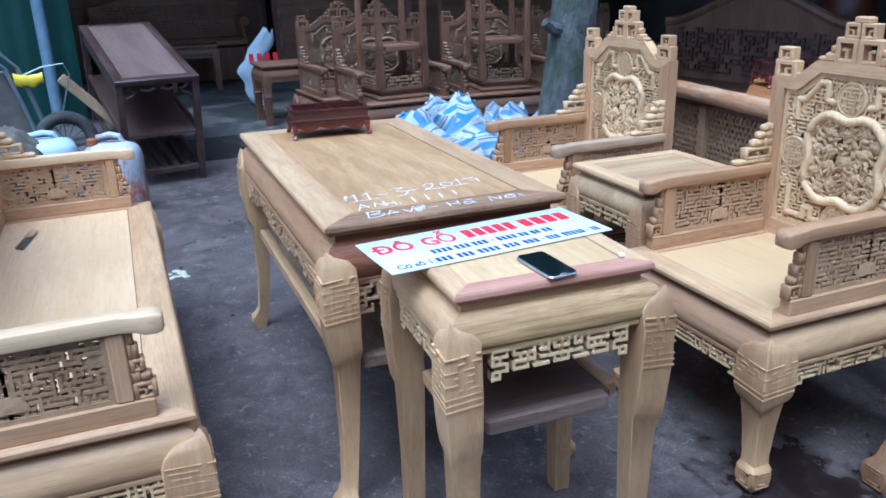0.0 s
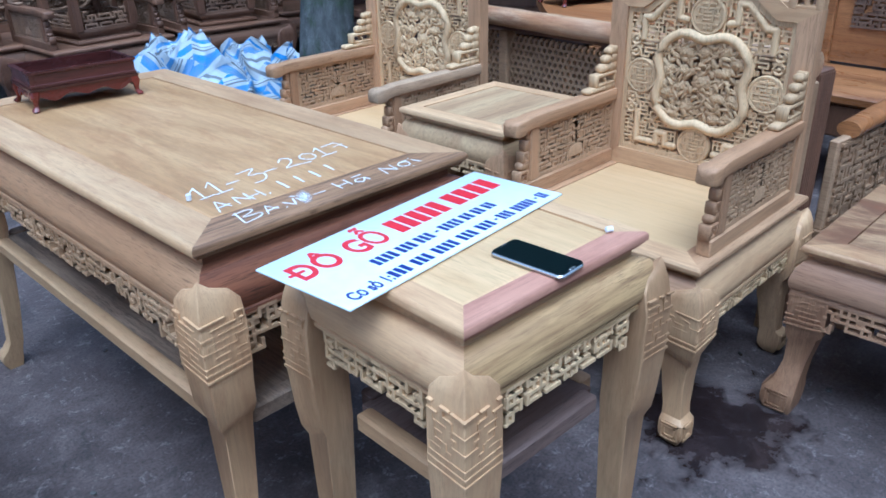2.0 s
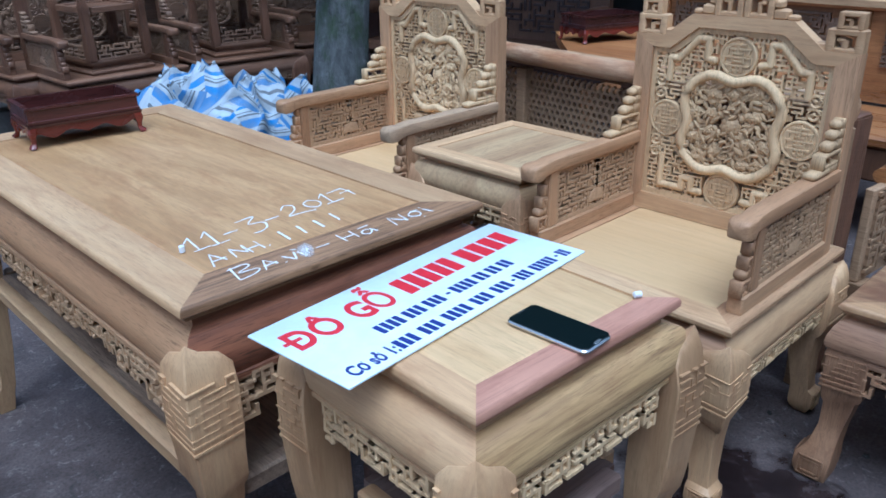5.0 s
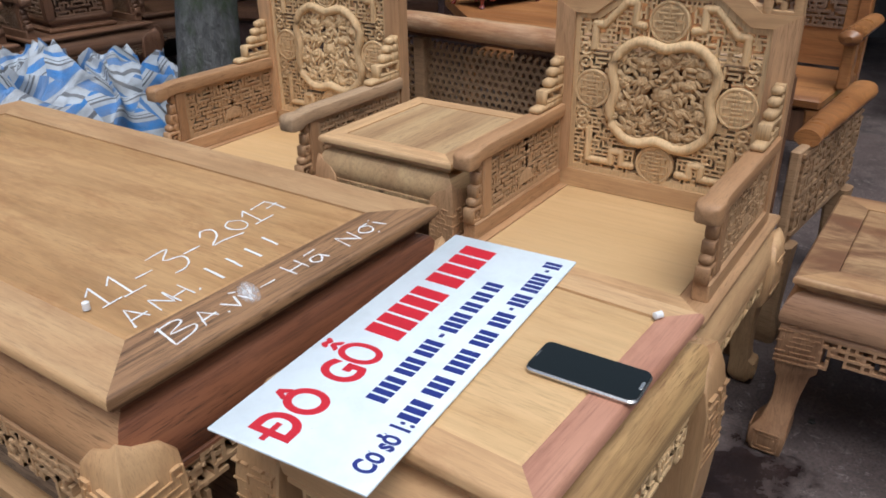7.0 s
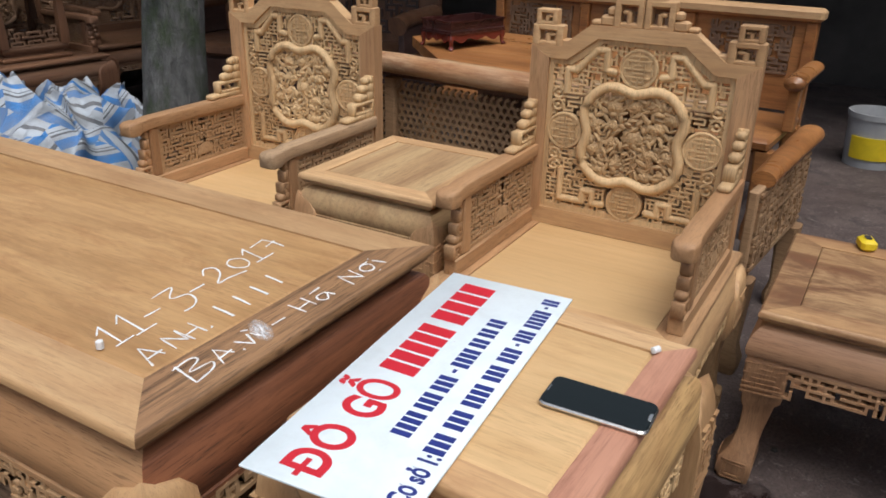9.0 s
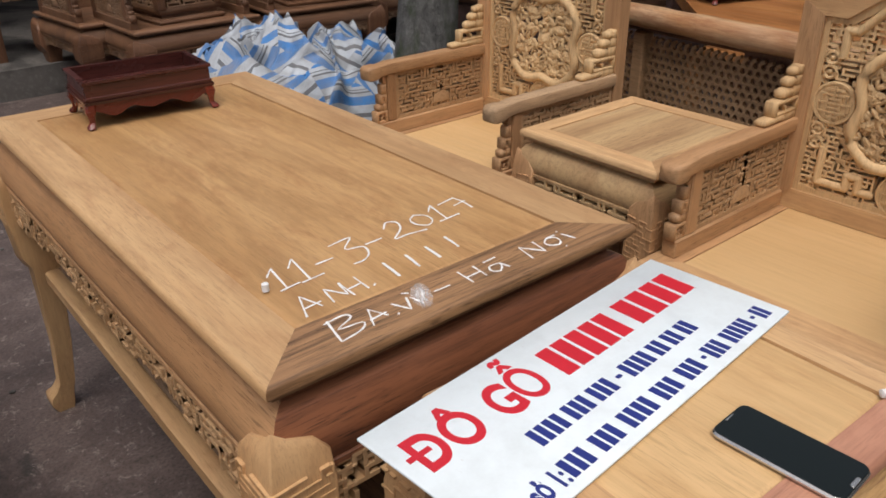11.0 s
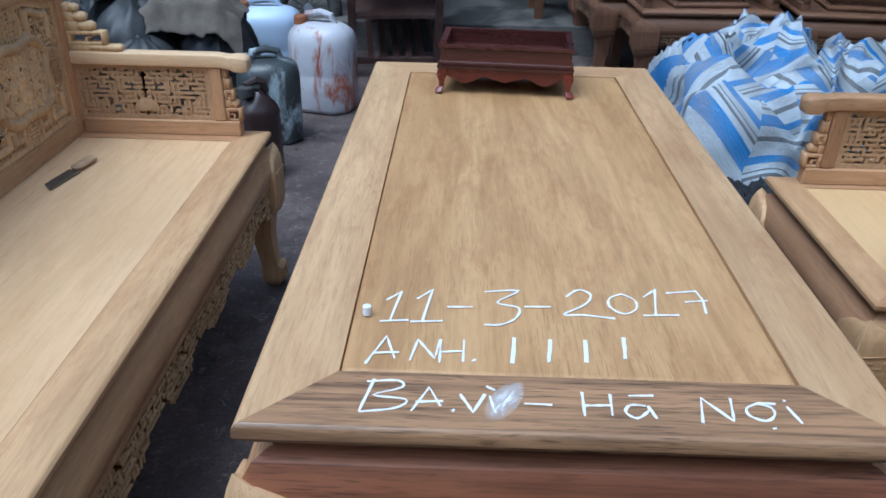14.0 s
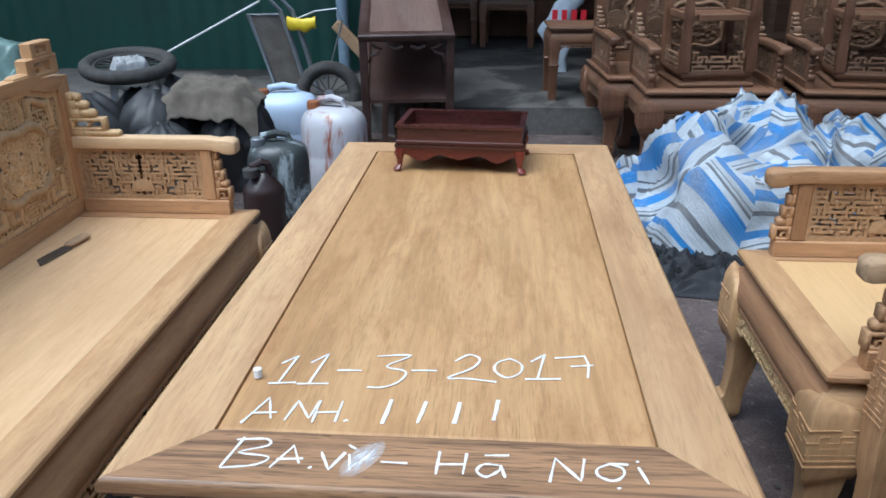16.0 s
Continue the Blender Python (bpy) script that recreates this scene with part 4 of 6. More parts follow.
stub_z = wood("brown_raw_leg_wood", (0.42, 0.245, 0.13), (0.33, 0.18, 0.09), (0.18, 0.09, 0.045), "z", 0.5, 1.4, spot=0.5)
STUB_LEG = [(0.37, 0.036, 0.006), (0.35, 0.044, -0.004), (0.30, 0.046, -0.006), (0.25, 0.044, -0.002), (0.23, 0.042, 0.0), (0.215, 0.033, 0.006), (0.14, 0.026, 0.006), (0.085, 0.030, -0.006), (0.06, 0.040, -0.024), (0.03, 0.040, -0.026), (0.0, 0.034, -0.018)]
stub = table("low stained wooden tea table with carved skirt and scrolled feet", pose(1.455, -0.80, 0), 0.272, 0.275, 0.450, 0.075,
             dict(rails={"n": stained}, panel=stained, waist={"n": rosy}, aprons={"n": rosy, "e": pink, "w": rosy_y}, carve=rosy, leg=stub_z, shelf=grey_raw, shelf_x=grey_raw),
             91, STUB_LEG, (0.25, 0.34, 0.0455, -0.006), (0.412, 0.325, (0.022, -0.012, -0.002)), 0.255, 0.0150, None, (0.008, 0.060, 0.039, -0.025), edge=0.22, name="low_table", category="table")


# ---------------------------------------------------------------- things on the tables
def tray(label, m):
    t = thing("display_tray", label, "tray", m, "red trays")
    hx, hy = 0.128, 0.077
    mitred(t, "tray_wall", hx, hy, [(0.0, 0.052), (-0.001, 0.058), (0.002, 0.060), (0.002, 0.082), (-0.002, 0.084), (-0.002, 0.089), (0.010, 0.089), (0.010, 0.052)], {"n": redwood_dark})
    part("tray_floor", Mesh().box(-hx + 0.011, hx - 0.011, -hy + 0.011, hy - 0.011, 0.053, 0.062), redwood_dark, t)
    mitred(t, "tray_base", hx, hy, [(-0.003, 0.046), (-0.004, 0.0515), (0.02, 0.0515), (0.02, 0.046)], {"n": redwood_dark})
    for turn, along, off in ((0, hx, hy), (180, hx, hy), (90, hy, hx), (270, hy, hx)):
        ms = Mesh().put(Matrix.Rotation(radians(turn), 4, "Z") @ Matrix.Translation((0, -off + 0.001, 0)))
        n = 18
        top = [(-along + 0.012 + (2 * along - 0.024) * k / n, 0.046) for k in range(n + 1)]
        bot = [(u, 0.026 + 0.007 * math.cos(2 * math.pi * 3 * k / n) + (0.004 if abs(k - n / 2) < 2 else 0)) for k, (u, _) in enumerate(top)]
        ms.strip(top, bot, 0, 0.006)
        part("scalloped_apron", ms, redwood, t, "polished red scalloped apron" if turn == 0 else "")
    for sx in (-1, 1):
        for sy in (-1, 1):
            ms = Mesh().put(Matrix.Translation((sx * (hx - 0.008), sy * (hy - 0.008), 0)) @ Matrix.Diagonal((sx, sy, 1, 1)))
            ms.loft([oct_ring(h, h, z, h * 0.4, o, o) for z, h, o in ((0.047, 0.010, 0), (0.034, 0.010, 0.003), (0.022, 0.006, 0.003), (0.012, 0.005, 0.003), (0.008, 0.007, 0.006), (0.003, 0.008, 0.008), (0, 0.005, 0.007))])
            part("foot", ms, redwood, t)
    return t


first_tray = tray("small glossy dark red wooden display tray on the tea table", pose(0.200, 0.972, 0.7475, 0, 0, -4.2) @ Matrix.Diagonal((1, 1, 1.06, 1)))

# mobile phone and chalk on the stand
phone = thing("mobile_phone", "black mobile phone with silver edge lying on the stand", "phone", pose(0.247, -0.468, 0.7335, 0, 0, 92))


def slab_round(hx, hy, r, z0, z1, c=0.0015, n=5):
    rings = []
    for d, z in ((c, z0), (0, z0 + c), (0, z1 - c), (c, z1)):
        ring = []
        for sx, sy, a0 in ((1, 1, 0), (-1, 1, 90), (-1, -1, 180), (1, -1, 270)):
            for k in range(n + 1):
                t = radians(a0 + 90 * k / n)
                ring.append((sx * (hx - r) + (r - d) * math.cos(t), sy * (hy - r) + (r - d) * math.sin(t), z))
        rings.append(ring)
    return Mesh().loft(rings)


part("body", slab_round(0.0640, 0.0310, 0.010, 0, 0.0070, 0.0025), metal_m, phone, "silver metal rim")
part("screen", slab_round(0.0626, 0.0296, 0.009, 0.0066, 0.0078, 0.0005), glass_m, phone, "dark glossy glass front")
part("home_button", slab_round(0.0022, 0.0075, 0.002, 0.0077, 0.0083, 0.0003).put(), metal_m, phone).matrix_basis = Matrix.Translation((-0.060, 0, 0))
part("earpiece", slab_round(0.0008, 0.0065, 0.0006, 0.0077, 0.0081, 0.0002), metal_m, phone).matrix_basis = Matrix.Translation((0.060, 0, 0))
cs = Mesh().lathe([(0.003, 0), (0.0048, 0.001), (0.0048, 0.011), (0.003, 0.012)], 10)
stick = solid("chalk", cs, chalk_m, "short stub of white chalk on the stand", "chalk", pose(0.396, -0.486, 0.7385, 90, 0, 60), "chalk stubs")
copy_thing(stick, pose(0.017, 0.099, 0.7475))

# shop sign
sign = thing("shop_sign", "white painted shop sign with red and blue lettering", "sign", pose(-0.0385, -0.2885, 0.7345, 0, 0, 4.6))
SW, SH = 0.511, 0.192
part("board", Mesh().rbox(0, SW, -SH / 2, SH / 2, 0, 0.0035, 0.0008), sign_m, sign, "thin scuffed white board")


def words(text, x0, x1, y, cap, mat, z=0.0037, bold=0.018):
    """Lettering laid between x0 and x1 with its base at y; cap: height of a plain capital."""
    sizes = []
    for body in (text, "H"):
        cu = bpy.data.curves.new("lettering", "FONT")
        cu.body, cu.size, cu.extrude, cu.offset = body, 1.0, 0.002, bold
        tmp = bpy.data.objects.new("lettering", cu)
        me = bpy.data.meshes.new_from_object(tmp)
        bpy.data.objects.remove(tmp)
        xs, ys = [v.co.x for v in me.vertices], [v.co.y for v in me.vertices]
        sizes.append((me, min(xs), max(xs), max(ys)))
    me, a, b, _ = sizes[0]
    wide, tall = (x1 - x0) / (b - a), cap / sizes[1][3]
    me.materials.append(mat)
    ob = new("lettering", me)
    ob.parent = sign
    ob.matrix_basis = Matrix.Translation((x0 - a * wide, y, z)) @ Matrix.Diagonal((wide, tall, 0.1, 1))
    return ob


def bars(name, xs, y, h, mat, skew=0.0):
    """Plain bars that stand for a line of writing; xs: starts and widths."""
    for x, w in xs:
        ms = Mesh().loft([[(x, y, z), (x + w, y, z), (x + w + skew * h, y + h, z), (x + skew * h, y + h, z)] for z in (0.0034, 0.0039)])
        part(name, ms, mat, sign)


words("D", 0.020, 0.056, 0.012, 0.049, red_m, bold=0.03)
part("lettering", Mesh().box(0.012, 0.040, 0.033, 0.0395, 0.0034, 0.0043), red_m, sign)
words("Ô", 0.060, 0.102, 0.012, 0.049, red_m, bold=0.026)
words("G", 0.124, 0.159, 0.012, 0.049, red_m, bold=0.03)
words("Ỗ", 0.161, 0.200, 0.012, 0.049, red_m)


def word_bars(name, x0, x1, counts, y, h, mat, fill=0.74, gap=0.8, skew=0.0):
    """A line of words between x0 and x1: one bar for each letter, counts of letters word by word."""
    pitch = (x1 - x0) / (sum(counts) + gap * (len(counts) - 1))
    x = x0
    for many in counts:
        bars(name, [(x + k * pitch, pitch * fill) for k in range(many)], y, h, mat, skew)
        x += (many + gap) * pitch


word_bars("red_bar", 0.222, 0.350, (5,), 0.013, 0.050, red_m, 0.80, skew=0.05)
word_bars("red_bar", 0.364, 0.488, (4,), 0.013, 0.050, red_m, 0.80, skew=0.05)
word_bars("blue_bar", 0.116, 0.246, (4, 3, 3), -0.038, 0.024, blue_m, 0.72, 0.45)
bars("blue_bar", [(0.253, 0.008)], -0.028, 0.005, blue_m)
word_bars("blue_bar", 0.268, 0.404, (4, 2, 2, 2), -0.038, 0.024, blue_m, 0.72, 0.45)
words("Cơ sở 1:", 0.021, 0.101, -0.084, 0.023, blue_m, bold=0.03)
word_bars("blue_bar", 0.104, 0.342, (3, 3, 4, 3, 3), -0.084, 0.024, blue_m, 0.72, 0.75)
bars("blue_bar", [(0.348, 0.006), (0.462, 0.006)], -0.074, 0.005, blue_m)
word_bars("blue_bar", 0.360, 0.456, (3, 5), -0.084, 0.024, blue_m, 0.72, 0.75)
word_bars("blue_bar", 0.474, 0.494, (2,), -0.084, 0.024, blue_m, 0.72)

# chalk writing on the tea table, stroke by stroke (unit square letters)
GLYPH = {
    "1": [[(0.15, 0.70), (0.62, 1.0), (0.36, 0.03)], [(0.0, 0.0), (1.0, 0.06)]],
    "3": [[(0.05, 0.93), (0.95, 1.0), (0.38, 0.62), (0.92, 0.48), (0.80, 0.18), (0.40, 0.0), (0.0, -0.02)]],
    "2": [[(0.14, 0.72), (0.42, 1.0), (0.66, 0.84), (0.50, 0.46), (0.0, 0.10), (0.40, 0.10), (1.0, 0.0)]],
    "0": [[(0.55, 1.0), (0.12, 0.75), (0.05, 0.3), (0.42, 0.0), (0.88, 0.25), (0.95, 0.7), (0.55, 1.0)]],
    "7": [[(0.0, 0.86), (0.80, 1.0), (0.86, 0.6), (0.78, 0.0)], [(0.40, 0.50), (1.0, 0.58)]],
    "-": [[(0.0, 0.0), (1.0, 0.05)]],
    "A": [[(0.0, 0.0), (0.55, 1.0), (0.90, 0.22)], [(0.16, 0.36), (1.0, 0.44)]],
    "N": [[(0.0, 0.0), (0.20, 1.0), (0.86, 0.10), (1.0, 1.0)]],
    "H": [[(0.0, 0.0), (0.06, 1.0)], [(0.92, 0.05), (1.0, 1.0)], [(0.03, 0.45), (0.96, 0.50)]],
    "B": [[(0.20, 1.0), (0.0, 0.0)], [(0.05, 0.92), (0.75, 1.0), (0.88, 0.78), (0.25, 0.52), (1.0, 0.40), (0.80, 0.12), (0.0, 0.0)]],
    "V": [[(0.0, 1.0), (0.50, 0.0), (1.0, 1.0)]],
    "I": [[(0.1, 1.0), (0.6, 0.0)]],
    "a": [[(0.75, 0.92), (0.25, 0.95), (0.0, 0.40), (0.35, 0.0), (0.78, 0.6), (0.82, 0.9), (1.0, 0.0)]],
    "o": [[(0.45, 1.0), (0.05, 0.7), (0.05, 0.25), (0.5, 0.05), (0.9, 0.4), (0.85, 0.8), (0.45, 1.0), (1.1, 1.05)]],
    "bar": [[(0.36, 0.0), (0.52, 1.0)], [(0.42, 0.0), (0.58, 1.0)]],
    ".": [[(0.2, 0.0), (0.9, 0.8)]],
    "grave": [[(-0.1, 1.60), (0.7, 1.35)]],
    "macron": [[(0.25, 1.75), (1.1, 1.80)]],
    "dot": [[(0.6, -0.42), (0.72, -0.34)]],
    "tittle": [[(0.0, 1.35), (0.1, 1.42)]],
}


def chalk(line):
    """Each letter is a part of the table it is written on; a line is (letter, x, y, width, height)."""
    rnd = random.Random(line[0][0] + str(len(line)))
    for g, x, y, wide, h in line:
        ms = Mesh()
        for sub in g.split("+"):
            for stroke in GLYPH[sub]:
                pts = [(x + u * wide + rnd.uniform(-0.0008, 0.0008), y + v * h + rnd.uniform(-0.0008, 0.0008), 0.7474) for u, v in stroke]
                dense = []
                bent = len(pts) > 4
                for q, (a, b) in enumerate(zip(pts, pts[1:])):
                    o, e = pts[max(q - 1, 0)], pts[min(q + 2, len(pts) - 1)]
                    for t in (0, 0.25, 0.5, 0.75):
                        curve = tuple(0.5 * (2 * a[i] + (b[i] - o[i]) * t + (2 * o[i] - 5 * a[i] + 4 * b[i] - e[i]) * t * t + (3 * a[i] - o[i] - 3 * b[i] + e[i]) * t ** 3) for i in range(3))
                        dense.append(curve if bent else tuple(a[i] + (b[i] - a[i]) * t for i in range(3)))
                dense.append(pts[-1])
                ms.tube(dense, [0.00145 * rnd.uniform(0.6, 1.3) for _ in dense], 5, False, 0.3)
        ob = part("chalk_letter", ms, chalk_m, big, "hand-written white chalk mark")
        ob.matrix_parent_inverse = big.matrix_basis.inverted()


chalk([("1", 0.031, 0.088, 0.030, 0.060), ("1", 0.064, 0.088, 0.034, 0.067), ("-", 0.102, 0.120, 0.028, 0.01), ("3", 0.141, 0.088, 0.042, 0.070), ("-", 0.186, 0.125, 0.029, 0.01)])
chalk([("2", 0.227, 0.106, 0.054, 0.057), ("0", 0.278, 0.117, 0.034, 0.041), ("1", 0.314, 0.114, 0.038, 0.055), ("7", 0.348, 0.121, 0.044, 0.048)])
chalk([("A", 0.025, 0.013, 0.031, 0.048), ("N", 0.068, 0.021, 0.028, 0.036), ("H", 0.096, 0.019, 0.025, 0.039), (".", 0.128, 0.023, 0.005, 0.003)])
chalk([("bar", 0.156, 0.021, 0.030, 0.043), ("bar", 0.194, 0.025, 0.026, 0.038), ("bar", 0.228, 0.026, 0.030, 0.038), ("bar", 0.268, 0.034, 0.030, 0.036)])
chalk([("B", 0.028, -0.057, 0.040, 0.046), ("A", 0.073, -0.054, 0.029, 0.034), (".", 0.109, -0.053, 0.004, 0.003), ("V", 0.118, -0.053, 0.022, 0.025), ("I+grave", 0.143, -0.053, 0.010, 0.023), ("-", 0.175, -0.039, 0.026, -0.02)])
chalk([("H", 0.229, -0.054, 0.027, 0.033), ("a+macron", 0.266, -0.054, 0.027, 0.018), ("N", 0.332, -0.058, 0.034, 0.035), ("o+dot", 0.376, -0.053, 0.027, 0.024), ("I+tittle", 0.414, -0.054, 0.010, 0.022)])

def chalk_dust():
    n = Nodes("rubbed_chalk_dust", 0.95)
    far = n.tree.nodes.new("ShaderNodeVectorMath")
    far.operation = "LENGTH"
    n.link(n.coord, far.inputs[0])
    soft = n.ramp(far.outputs["Value"], [(0.006, 0.75), (0.026, 0.0)])
    grain = n.ramp(n.noise(n.mapped((60, 150, 1)), 1.0, 4, 0.7), [(0.35, 0.0), (0.62, 1.0)])
    n.link(n.mix(1.0, soft, grain, "MULTIPLY"), n.bsdf.inputs["Alpha"])
    return n.done((0.8, 0.8, 0.8))


smear = part("chalk_smear", Mesh().loft([[(0.026 * math.cos(t), 0.022 * math.sin(t), z) for t in (math.pi * k / 8 for k in range(16))] for z in (-0.0001, 0.0003)]), chalk_dust(), big, "rubbed smear of white chalk")
smear.matrix_basis = big.matrix_basis.inverted() @ Matrix.Translation((0.158, -0.036, 0.7474)) @ Matrix.Rotation(radians(62), 4, "Z") @ Matrix.Diagonal((1.25, 0.62, 1, 1))

# knife on the bench
knife = thing("chisel_knife", "short worn knife with wooden handle lying on the bench", "knife", pose(-0.806, 1.075, SEAT_Z + 0.001, 0, 0, 80) @ Matrix.Diagonal((1.2, 1.2, 1, 1)))
part("blade", Mesh().loft([[(-0.075, -0.013, z), (0.02, -0.013, z), (0.02, 0.012, z), (-0.055, 0.012, z)] for z in (0, 0.004)]), blade_m, knife, "dull steel blade")
part("handle", Mesh().rbox(0.02, 0.085, -0.012, 0.011, 0, 0.014, 0.005), grey_raw, knife, "bare wooden handle")

# tape measure on the low table
tape = thing("tape_measure", "yellow tape measure lying on the low table", "tape measure", pose(1.70, -0.70, 0.451, 0, 0, 20))
part("case", Mesh().rbox(-0.028, 0.028, -0.02, 0.02, 0, 0.03, 0.007), yellow_m, tape)
part("button", Mesh().rbox(-0.012, 0.010, -0.008, 0.008, 0.0298, 0.034, 0.002), rubber_m, tape)

# ---------------------------------------------------------------- lattice table behind the chairs
daybed = thing("lattice_table", "varnished orange wooden table with pierced honeycomb front", "table", pose(1.60, 0.30, 0, 0, 0, -6))
outline = [(0.002, -0.62), (0.002, 0.245), (0.17, 0.44), (0.40, 0.70), (0.72, 0.60), (0.72, -0.31)]
ms = Mesh().loft([[(x, y, z) for x, y in outline] for z in (0.766, 0.803)])
part("tabletop", ms, orange, daybed, "glossy orange top")
bark_edge = wood("torn_sapwood_edge", (0.58, 0.40, 0.23), (0.47, 0.25, 0.115), (0.27, 0.11, 0.045), "y", 0.5, 2.2, 0.6, dust=(0.66, 0.52, 0.36), spot=0.7)
nose = Mesh()
nose.loft([[(-0.022 + (0.036 + 0.004 * noise.noise(Vector((3 * math.cos(t), 9 * y, 3 * math.sin(t))))) * math.cos(t), y, 0.792 + (0.033 + 0.004 * noise.noise(Vector((3 * math.cos(t), 11 * y, 3 * math.sin(t))))) * math.sin(t)) for t in (2 * math.pi * k / 16 for k in range(16))] for y in [-0.682 + 0.0408 * q for q in range(41)]])
part("nosing", nose, bark_edge, daybed, "worn pale rounded front edge")
# Thin dark strip: its colour stands for the shaded gap under the nosing.
part("front_rail", Mesh().box(0.004, 0.03, -0.66, 0.93, 0.742, 0.764), brown, daybed)
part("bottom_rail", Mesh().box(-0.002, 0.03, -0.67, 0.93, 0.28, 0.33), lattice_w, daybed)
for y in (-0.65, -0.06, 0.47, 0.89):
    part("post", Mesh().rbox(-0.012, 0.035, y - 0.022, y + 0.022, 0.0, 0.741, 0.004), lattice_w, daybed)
for y0, y1 in ((-0.625, -0.085), (-0.035, 0.445), (0.495, 0.865)):
    ms = Mesh().put(Matrix.Translation((0.012, 0, 0)) @ Matrix.Rotation(radians(90), 4, "Z"))
    s, rowh = 0.0145, 0.0145 * 1.5
    rows = int((0.738 - 0.335) / rowh)
    for r in range(rows):
        w3 = s * math.sqrt(3)
        for c in range(int((y1 - y0) / w3)):
            u, v = y0 + (c + 0.5 * (r % 2) + 0.5) * w3, 0.345 + r * rowh
            if u > y1 - w3 * 0.4:
                continue
            pts = [(u + s * math.sin(radians(60 * k)), v + s * math.cos(radians(60 * k))) for k in range(4)]
            for (ax, az), (bx, bz) in zip(pts, pts[1:]):
                dx, dz = bx - ax, bz - az
                ln = math.hypot(dx, dz)
                px, pz = -dz / ln * 0.0047, dx / ln * 0.0047
                ms.loft([[(ax - px, y, az - pz), (ax + px, y, az + pz), (bx + px, y, bz + pz), (bx - px, y, bz - pz)] for y in (-0.006, 0.006)])
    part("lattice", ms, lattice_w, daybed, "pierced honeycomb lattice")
reeds = Mesh().rbox(0.04, 0.12, -0.668, -0.63, 0.0, 0.764, 0.004)
for k in range(7):
    reeds.tube([(0.045 + 0.0115 * k, -0.668, 0.02), (0.045 + 0.0115 * k, -0.668, 0.755)], 0.0045, 6)
    reeds.tube([(0.04, -0.664 + 0.005 * k, 0.02), (0.04, -0.664 + 0.005 * k, 0.755)], 0.0022, 6)
part("end_panel", reeds, brown, daybed, "reeded dark end panel")
part("back_panel", Mesh().box(0.68, 0.70, -0.30, 0.58, 0.0, 0.7655), brown, daybed)
second = copy_thing(first_tray, pose(2.01, 0.70, 0.8045, 0, 0, -18))

for ob in scene.objects:
    if ob.name.startswith("armrest") and ob.parent and ob.parent.name == "armchair.001" and ob.data.vertices[0].co.x > 0:
        ob.material_slots[0].link, ob.material_slots[0].material = "OBJECT", grey_raw

# thick arm at the near end of the lattice table
ARM_Y = -0.70
ms = Mesh().loft([[(x, ARM_Y + a * math.cos(t), z + b * math.sin(t)) for t in (2 * math.pi * k / 14 for k in range(14))] for x, a, b, z in ((0.20, 0.034, 0.024, 0.582), (0.34, 0.036, 0.026, 0.590), (0.60, 0.040, 0.028, 0.600), (0.71, 0.042, 0.030, 0.604), (0.745, 0.034, 0.024, 0.602), (0.755, 0.016, 0.012, 0.600))])
part("armrest", ms, orange, daybed, "thick glossy orange armrest")
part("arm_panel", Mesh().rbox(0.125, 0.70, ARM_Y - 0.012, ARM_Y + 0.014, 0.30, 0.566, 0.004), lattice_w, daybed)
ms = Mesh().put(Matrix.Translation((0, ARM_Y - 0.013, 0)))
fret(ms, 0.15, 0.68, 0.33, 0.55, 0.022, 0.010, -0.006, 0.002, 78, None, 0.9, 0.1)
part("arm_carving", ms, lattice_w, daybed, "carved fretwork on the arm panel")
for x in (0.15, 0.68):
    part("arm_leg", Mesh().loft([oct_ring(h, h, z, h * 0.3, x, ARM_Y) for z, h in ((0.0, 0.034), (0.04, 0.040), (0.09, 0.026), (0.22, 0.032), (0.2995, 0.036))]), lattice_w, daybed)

# orange settee that faces it across the tea things
lounge = thing("orange_settee", "varnished orange wooden settee with dark carved back panels", "settee", pose(3.28, -0.33, 0, 0, 0, -4))
part("top_rail", Mesh().rbox(-0.03, 0.06, -0.02, 1.62, 0.83, 0.885, 0.014), raw_y, lounge, "pale rounded top rail")
for y in (0.0, 0.53, 1.06, 1.55):
    part("back_post", Mesh().rbox(-0.012, 0.045, y, y + 0.05, 0.0, 0.829, 0.006), orange, lounge)
for y in (0.051, 0.581, 1.111):
    part("back_board", Mesh().box(0.012, 0.03, y, y + 0.438 if y > 1.1 else y + 0.478, 0.435, 0.829), orange, lounge)
    ms = Mesh().put(Matrix.Translation((0.006, 0, 0)) @ Matrix.Rotation(radians(90), 4, "Z"))
    fret(ms, y + 0.05, y + 0.40, 0.60, 0.80, 0.020, 0.010, -0.006, 0.006, 77 + int(y * 10), None, 0.9, 0.25, 0.2)
    part("back_carving", ms, dusty, lounge, "dark carved back panel")
part("seat", Mesh().rbox(-0.56, -0.013, 0.0, 1.60, 0.385, 0.43, 0.010), orange, lounge)
part("seat_apron", Mesh().rbox(-0.545, -0.50, 0.02, 1.58, 0.25, 0.384, 0.008), brown, lounge)
